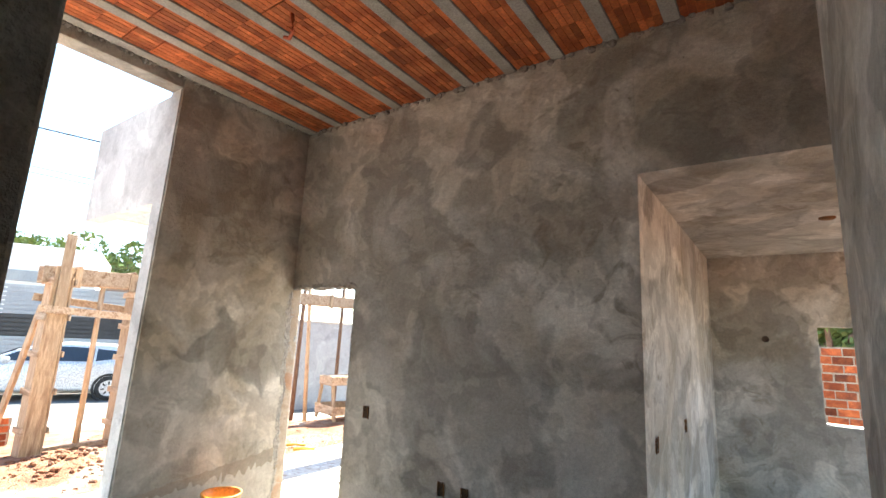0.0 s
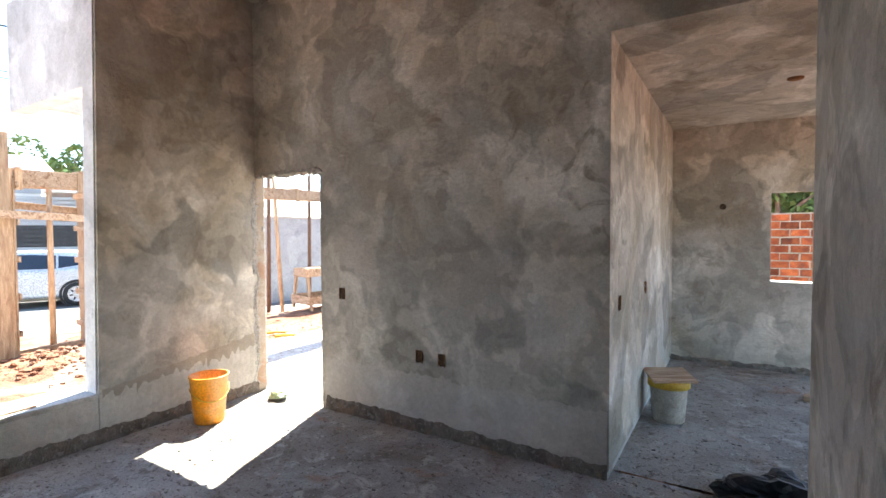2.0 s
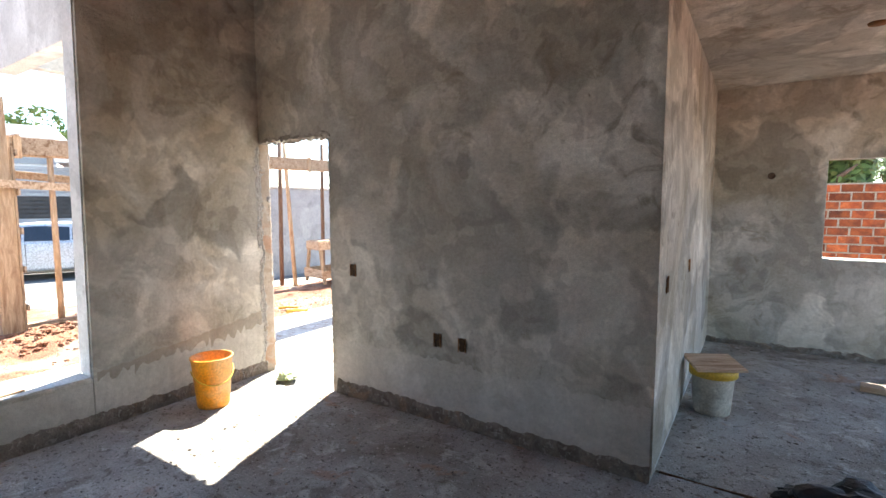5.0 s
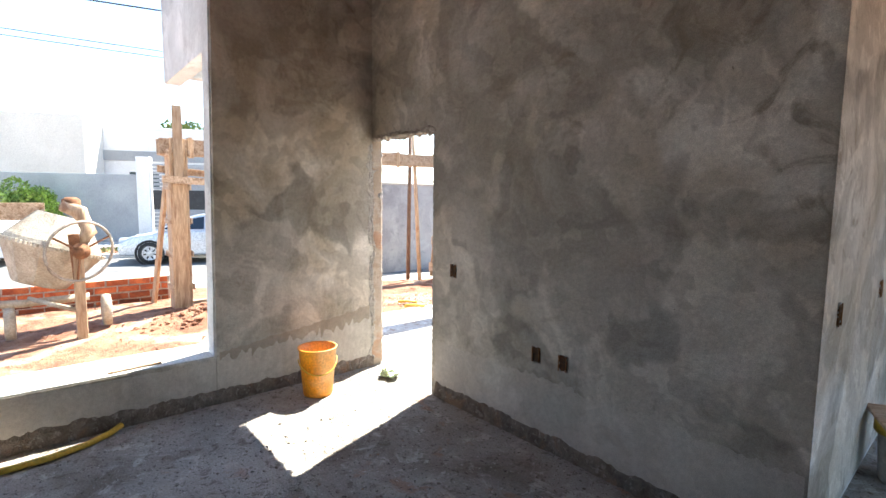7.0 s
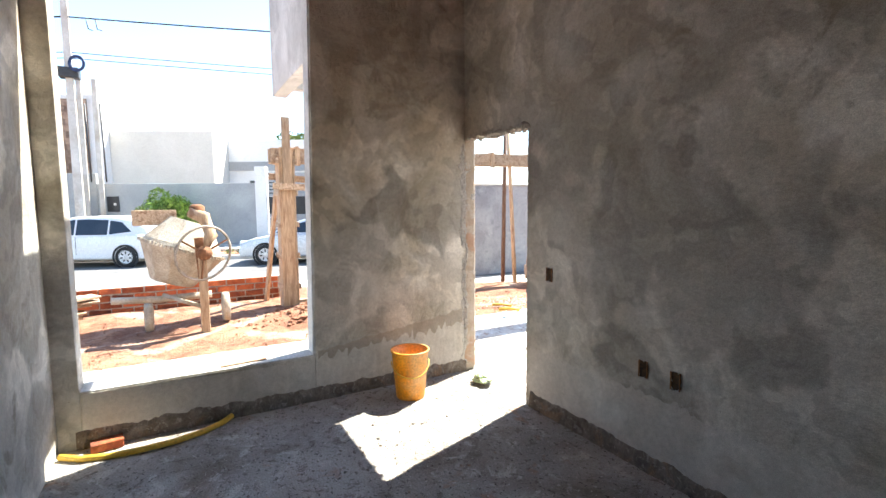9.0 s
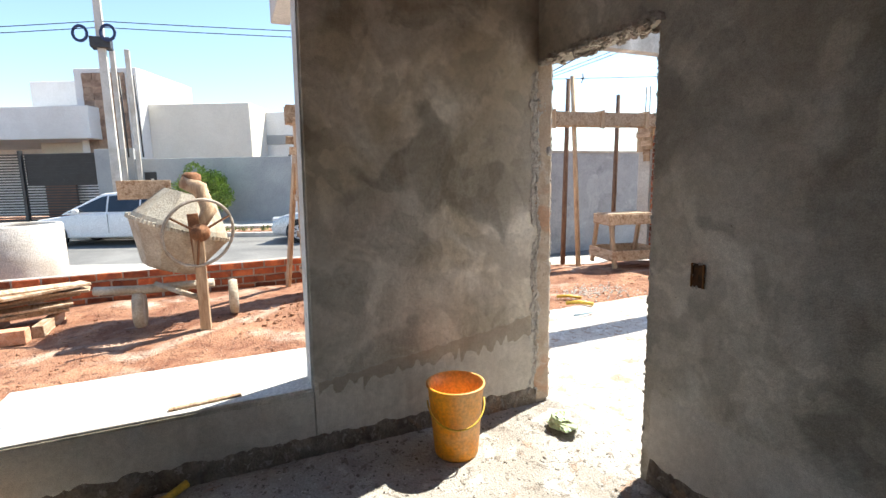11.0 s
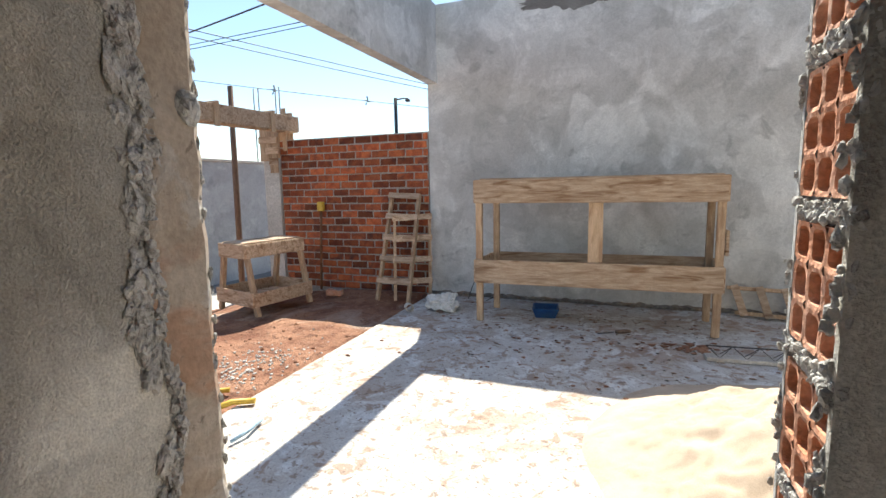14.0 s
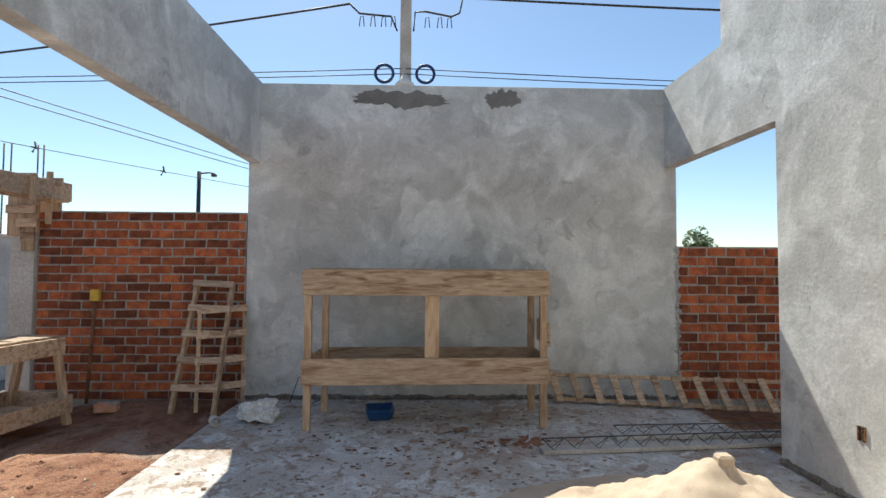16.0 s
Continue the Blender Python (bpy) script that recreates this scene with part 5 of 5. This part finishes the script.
ladder([(-5.90, 8.46, 0.0), (-5.88, 8.97, 1.40), (-5.43, 8.41, 0.0), (-5.48, 8.97, 1.38)], 5, "wooden ladder leaning on the brick wall", lowest=0.18)
ladder([(-5.66, 8.51, 0.0), (-5.76, 8.76, 1.09), (-5.25, 8.72, 0.0), (-5.335, 8.96, 1.11)], 4, "short wooden ladder leaning beside another", lowest=0.22)
ladder([(-1.70, 8.93, 0.04), (0.9, 8.40, 0.04), (-1.78, 9.02, 0.30), (0.9, 8.62, 0.30)], 12, "long wooden ladder lying against the wall foot", lowest=0.03)


def truss(x0, y0, x1, y1, z, label):
    ob = empty("lattice_joist", pose(x0, y0, z), label, "lattice joist", "lattice joists")
    d = Vector((x1 - x0, y1 - y0, 0))
    u = d.normalized()
    s = Vector((-u.y, u.x, 0))
    part("concrete_foot", beam(bmesh.new(), (0, 0, 0.018), d + Vector((0, 0, 0.018)), 0.12, 0.034), "concrete", ob)
    part("top_bar", tube(bmesh.new(), [Vector((0, 0, 0.12)), d + Vector((0, 0, 0.12))], 0.006, 6), "steel", ob)
    bm = bmesh.new()
    n = int(d.length / 0.1)
    pts = [u * (i * 0.1) + s * (0.035 if (i // 1) % 2 else 0) + Vector((0, 0, 0.12 if i % 2 == 0 else 0.03)) for i in range(n)]
    tube(bm, pts, 0.004, 5)
    pts = [u * (i * 0.1) - s * (0.035 if i % 2 else 0) + Vector((0, 0, 0.12 if i % 2 == 0 else 0.03)) for i in range(n)]
    tube(bm, pts, 0.004, 5)
    part("lattice", bm, "steel", ob)
    return ob


truss(-2.20, 7.38, 0.7, 7.62, 0.0, "steel lattice joist on a concrete foot lying on the slab")
truss(-1.45, 7.72, 1.2, 7.85, 0.0, "steel lattice joist on a concrete foot lying on the slab")


def crumpled(name, p, r, mat, label, category, squash=(1, 1, 0.6), amp=0.55):
    bm = bmesh.new()
    vs = bmesh.ops.create_icosphere(bm, subdivisions=4, radius=1.0)["verts"]
    sd = Vector((rng.random() * 9, rng.random() * 9, 0))
    for v in vs:
        n1 = noise.noise(v.co * 1.3 + sd)
        n2 = abs(noise.noise(v.co * 3.6 + sd))
        k = 1 + amp * n1 - amp * 0.7 * n2
        v.co = Vector((v.co.x * squash[0], v.co.y * squash[1], max(v.co.z, -0.55) * squash[2])) * k * r
    lo = min(v.co.z for v in vs)
    bmesh.ops.translate(bm, verts=vs, vec=Vector(p) - Vector((0, 0, lo)))
    return tagged(part(name, bm, mat), label, category)


crumpled("plastic_sack", (-4.90, 8.28, 0), 0.20, "whitebag", "crumpled white plastic sack on the slab", "sack")
crumpled("plastic_bag", (-3.20, 3.47, 0.008), 0.085, "greenbag", "crumpled pale green plastic bag in the doorway", "bag", (1.3, 0.9, 0.6))
crumpled("black_sheet", (0.74, 3.62, 0), 0.25, "blackbag", "crumpled black plastic sheet on the floor", "plastic sheet", (1.15, 0.8, 0.5), 0.7)
tray = empty("mortar_tray", pose(-3.68, 8.35, 0.0, 0, 0, 8), "small blue plastic tray under the bench", "tray")
bm = lathe(bmesh.new(), [(0.001, 0.012), (0.14, 0.012), (0.19, 0.11), (0.205, 0.11), (0.20, 0.10), (0.15, 0.0), (0.001, 0.0)], 4)
bmesh.ops.transform(bm, matrix=pose(0, 0, 0, 0, 0, 45), verts=bm.verts)
part("basin", bm, "blue", tray)
bm = lathe(bmesh.new(), [(0.045, 0), (0.05, 0.1), (0.043, 0.1), (0.04, 0.005)], 14, pose(-5.30, 8.12, 0.05, 90, 0, 40))
tagged(part("pipe_offcut", bm, "pailwhite"), "short offcut of white plastic pipe", "pipe")
bm = B(-0.11, 0.11, -0.06, 0.06, 0, 0.09, 0.012)
ob = tagged(part("mortared_brick", bm, "hollow"), "single brick with white mortar on the earth", "brick")
ob.matrix_world = pose(-6.62, 8.55, 0.0, 0, 0, 12)
part("mortar_cap", rocks([(rng.uniform(-0.09, 0.09), rng.uniform(-0.05, 0.05), 0.09) for i in range(9)], 0.028, (1, 1, 0.4)), "mortar", ob)
sq = empty("spade_handle", pose(-7.05, 8.85, 0), "tool standing against the brick wall with a yellow grip", "tool")
part("shaft", tube(bmesh.new(), [(0, 0, 0), (-0.02, 0.12, 1.15)], 0.018, 8), "rust", sq)
part("grip", B(-0.065, 0.035, 0.08, 0.15, 1.15, 1.29, 0.012), "yellow", sq)
tagged(part("wire_loop", tube(bmesh.new(), [(-4.75, 8.8, 0.02), (-4.68, 8.92, 0.28), (-4.5, 8.95, 0.4), (-4.38, 8.85, 0.34), (-4.35, 8.75, 0.1), (-4.5, 8.75, 0.02)], 0.005, 6), "cable"), "loop of thin black wire by the wall", "wire")
bz = sand_z(-1.70, 5.62)
tagged(part("block_on_sand", B(-1.74, -1.66, 5.59, 5.66, bz - 0.06, bz + 0.02, 0.012), "sand"), "small broken block on top of the sand", "block")
bm = bmesh.new()
for i in range(170):
    x, y = rng.uniform(-4.9, -0.6), rng.uniform(6.7, 8.9)
    rock(bm, (x, y, 0.004), rng.uniform(0.003, 0.012), (1.4, 1.0, 0.5), 1, 0.5)
tagged(part("crumbs", bm, "rawbase"), "mortar crumbs scattered on the slab", "rubble", "", "stuff")
bm = bmesh.new()
for i in range(260):
    x, y = rng.gauss(-3.2, 1.1), rng.gauss(7.5, 0.7)
    if -5.2 < x < -0.5 and 6.3 < y < 8.9:
        rock(bm, (x, y, 0.003), rng.uniform(0.004, 0.018), (1.5, 1.0, 0.35), 1, 0.6)
for i in range(60):
    rock(bm, (rng.gauss(-2.25, 0.14), rng.gauss(7.62, 0.07), 0.003), rng.uniform(0.008, 0.028), (1.4, 1.0, 0.35), 1, 0.6)
tagged(part("mud_flakes", bm, "dirt"), "flakes of dried red mud on the slab", "mud", "", "stuff")
ch = empty("trowel", pose(-2.92, 7.86, 0.004, 0, 0, 28), "small hand tool with a wooden grip on the slab", "hand tool")
part("grip", tube(bmesh.new(), [(0, 0, 0.02), (0.07, 0, 0.022), (0.15, 0, 0.02)], [0.016, 0.021, 0.017], 8), "darkwood", ch)
part("shank", tube(bmesh.new(), [(-0.02, 0, 0.02), (-0.18, 0.01, 0.012)], [0.007, 0.005], 6), "steel", ch)
tagged(part("yellow_hose", tube(bmesh.new(), [(-5.45, 5.25, 0.02), (-5.38, 5.4, 0.03), (-5.25, 5.48, 0.025)], 0.022, 8), "yellow"), "piece of yellow hose on the ground", "hose")
tagged(part("yellow_hose", tube(bmesh.new(), [(-5.75, 5.35, 0.02), (-5.7, 5.5, 0.02), (-5.58, 5.58, 0.015)], 0.02, 8), "yellow"), "piece of yellow hose on the ground", "hose")
tagged(part("blue_hose", tube(bmesh.new(), [(-5.0, 5.0, 0.02), (-4.98, 5.12, 0.03), (-5.02, 5.28, 0.02)], 0.012, 8), "paleblue"), "bit of pale blue hose on the slab", "hose")

# ---- things indoors ----
pts = [(-3.46, 0.48, 0.022), (-3.37, 0.60, 0.022), (-3.325, 0.75, 0.022), (-3.315, 0.9, 0.022), (-3.33, 1.1, 0.022), (-3.39, 1.28, 0.022), (-3.47, 1.40, 0.022), (-3.54, 1.475, 0.03)]
tagged(part("yellow_hose", tube(bmesh.new(), pts, 0.02, 10), "yellow"), "yellow hose lying along the floor", "hose")


ob = tagged(part("loose_brick", B(-0.05, 0.05, -0.09, 0.09, 0, 0.055, 0.005), "brick"), "piece of red clay brick on the floor below the window", "brick")
ob.matrix_world = pose(-3.50, 0.72, 0.004, 0, 0, 8)


def bucket(p, r0, r1, h, mat, label, rimmat=None):
    ob = empty("bucket", Matrix.Translation(p), label, "bucket")
    part("shell", lathe(bmesh.new(), [(0.001, 0.0), (r0 * 0.96, 0.0), (r0, 0.01),
                                     (r1, h - 0.012), (r1 + 0.008, h - 0.01), (r1 + 0.008, h), (r1 - 0.004, h), (r0 + (r1 - r0) * 0.7 - 0.005, h * 0.7), (r0 - 0.006, 0.012), (0.001, 0.012)], 40), mat, ob)
    return ob


b = bucket((-3.27, 2.80, 0.003), 0.118, 0.150, 0.395, "orange", "orange plastic bucket smeared with mortar")
hp = [(0.153 * math.cos(a), 0.153 * math.sin(a), 0.30 - 0.10 * math.sin((a + 1.9) % 6.2832)) for a in np.linspace(-1.9, 1.24, 16)]
part("handle", tube(bmesh.new(), hp, 0.005, 6), "yellow", b, "wire handle")
b = bucket((0.05, 4.80, 0.003), 0.125, 0.150, 0.36, "pailwhite", "dirty white paint pail with a yellow rim")
part("rim", lathe(bmesh.new(), [(0.152, 0.29), (0.165, 0.29), (0.165, 0.362), (0.152, 0.362)], 32), "yellow", b)
lid = tagged(part("board", B(-0.17, 0.17, -0.17, 0.17, 0, 0.022, 0.004), "wood"), "square scrap of board covering the pail", "board")
lid.matrix_world = pose(0.05, 4.80, 0.368, 3, -2, 24)
ob = tagged(part("plank", B(-0.28, 0.28, -0.06, 0.06, 0, 0.05, 0.004), "wood"), "short plank lying in the sun on the floor", "plank")
ob.matrix_world = pose(1.35, 5.92, 0.004, 0, 0, -8)
tagged(part("wood_strip", beam(bmesh.new(), (XW - 0.05, 1.42, 0.388), (XW - 0.08, 1.75, 0.388), 0.03, 0.012), "wood"), "thin wood strip lying on the sill", "wood strip")
pts = []
for i in range(1100):
    x, y = rng.uniform(-3.5, 2.2), rng.uniform(0.7, 6.8)
    if XR - 0.1 < x or y < 3.4:
        pts.append((x, y, 0.004))
tagged(part("floor_crumbs", rocks(pts, 0.008, (1.4, 1, 0.5)), "rawbase"), "mortar crumbs and grit on the floor", "rubble", "", "stuff")

# pole, wires and lamp behind the garage wall
bp = utility_pole((-3.72, 13.2, 0.25), 9.0, "concrete utility pole rising behind the garage wall")
for s in (-0.42, 0.42):
    bm = bmesh.new()
    for k in range(4):
        tube(bm, ring_pts((s, -0.25, 5.28), 0.20 - 0.012 * k, (1, 0, 0), (0, 0, 1)), 0.014, 6, closed=True)
    part("cable_coil", bm, "coilblue", bp, "coiled dark blue service cable")
bm = bmesh.new()
tube(bm, [(-1.15, -0.2, 6.75), (-0.95, -0.2, 6.55), (-0.3, -0.2, 6.5), (-0.17, -0.2, 6.2)], 0.02, 6)
tube(bm, [(0.17, -0.2, 6.2), (0.2, -0.2, 6.6), (0.4, -0.2, 6.62), (0.95, -0.2, 6.52), (1.12, -0.2, 6.6), (1.18, -0.2, 6.9), (1.35, -0.2, 6.92)], 0.02, 6)
for s in (-0.95, -0.72, -0.5, -0.3, 0.4, 0.66, 0.86):
    tube(bm, [(s, -0.2, 6.28), (s + 0.02, -0.2, 6.48), (s + 0.08, -0.2, 6.5), (s + 0.1, -0.2, 6.28)], 0.010, 5)
part("drop_leads", bm, "cable", bp)
part("insulator", lathe(bmesh.new(), [(0.2, 5.0), (0.2, 5.06), (0.1, 5.16), (0.06, 5.25), (0.001, 5.25)], 16, pose(0, -0.24, 0.0)), "insulator", bp, "white ceramic insulator cap")
for sx, q in ((-1.15, (-26, 15.5, 5.6)), (1.35, (24, 11.5, 6.4))):
    cable("power_line", (-3.72 + sx, 13.0, 7.0 if sx < 0 else 7.17), q, 0.25, 0.022, "twisted black power cable across the sky")
for z in (5.55, 5.66):
    cable("telephone_line", (-40, 14.0, z - 0.1), (-3.8, 13.0, z), 0.3, 0.010, "thin black telephone cable across the sky")
    cable("telephone_line", (-3.7, 13.0, z), (30, 12.5, z - 0.2), 0.3, 0.010, "thin black telephone cable across the sky")
cable("power_line", (-30, 22, 8.2), (8, 60, 6.0), 0.4, 0.02, "thin overhead wire with markers")
for i, q in enumerate(catenary((-30, 22, 8.2), (8, 60, 6.0), 0.4)[1:-1]):
    if i % 2 == 0:
        bm = bmesh.new()
        tube(bm, [q + Vector((-0.12, 0, -0.25)), q + Vector((0.05, 0, 0.05)), q + Vector((0.0, 0, 0.3))], 0.05, 6)
        tube(bm, [q + Vector((-0.22, 0.05, 0.05)), q, q + Vector((0.2, -0.05, -0.08))], 0.045, 6)
        tagged(part("wire_marker", bm, "cable"), "small dark marker clipped on an overhead wire", "wire marker", "wire markers")
sl = empty("street_lamp", pose(-14.6, 27.0, 0), "slim distant street lamp", "street lamp")
part("pole", tube(bmesh.new(), [(0, 0, 0), (0, 0, 6.2)], 0.10, 8), "blackmetal", sl)
part("arm", tube(bmesh.new(), [(0, 0, 6.1), (0.5, 0, 6.15), (0.75, 0, 6.1)], 0.04, 6), "blackmetal", sl)
part("lamp_head", B(0.6, 0.85, -0.1, 0.1, 5.95, 6.08, 0.03), "blackmetal", sl)
rb = empty("starter_bars", pose(-11.2, 12.4, -0.3), "reinforcement bars standing up beyond the wall", "rebar")
for dx, dy in ((0, 0), (0.14, 0), (0.55, 0.1), (0.66, 0.1)):
    part("bar", tube(bmesh.new(), [(dx, dy, 0), (dx, dy, 4.15)], 0.014, 5), "steel", rb)
hs = empty("distant_building", pose(13, 88, 0), "small pale buildings on the horizon", "building")
part("block", B(-3, 2, -2, 2, 0, 3.4), "whitewall", hs)
part("block", B(4, 7, -2, 2, 0, 4.4), "creamwall", hs)

# ---- separate bricks, last ----
wl = structure("brick_wall_left", B(-7.815, -5.37, YG + 0.0055, YG + 0.14, -0.1, 2.215), "mortar", "rough red brick garden wall with pale mortar joints", "wall")
place_bricks(wl, pose(-7.80, YG, 0.0), 2.43, 21, 0.262, 0.1055, joint=0.019, jitter=0.004)
wr = structure("brick_wall_right", B(XG + 0.16, 6.0, YG + 0.0045, YG + 0.14, -0.1, 1.85), "mortar", "red brick boundary wall beyond the side passage", "wall")
place_bricks(wr, pose(XG + 0.17, YG, 0.0), 2.45, 16, 0.24, 0.1155, joint=0.018)
place_bricks(bw, pose(-8.43, -3.2, -0.06, 0, 0, 90), 5.9, 4, 0.29, 0.105, 0.12, joint=0.02)
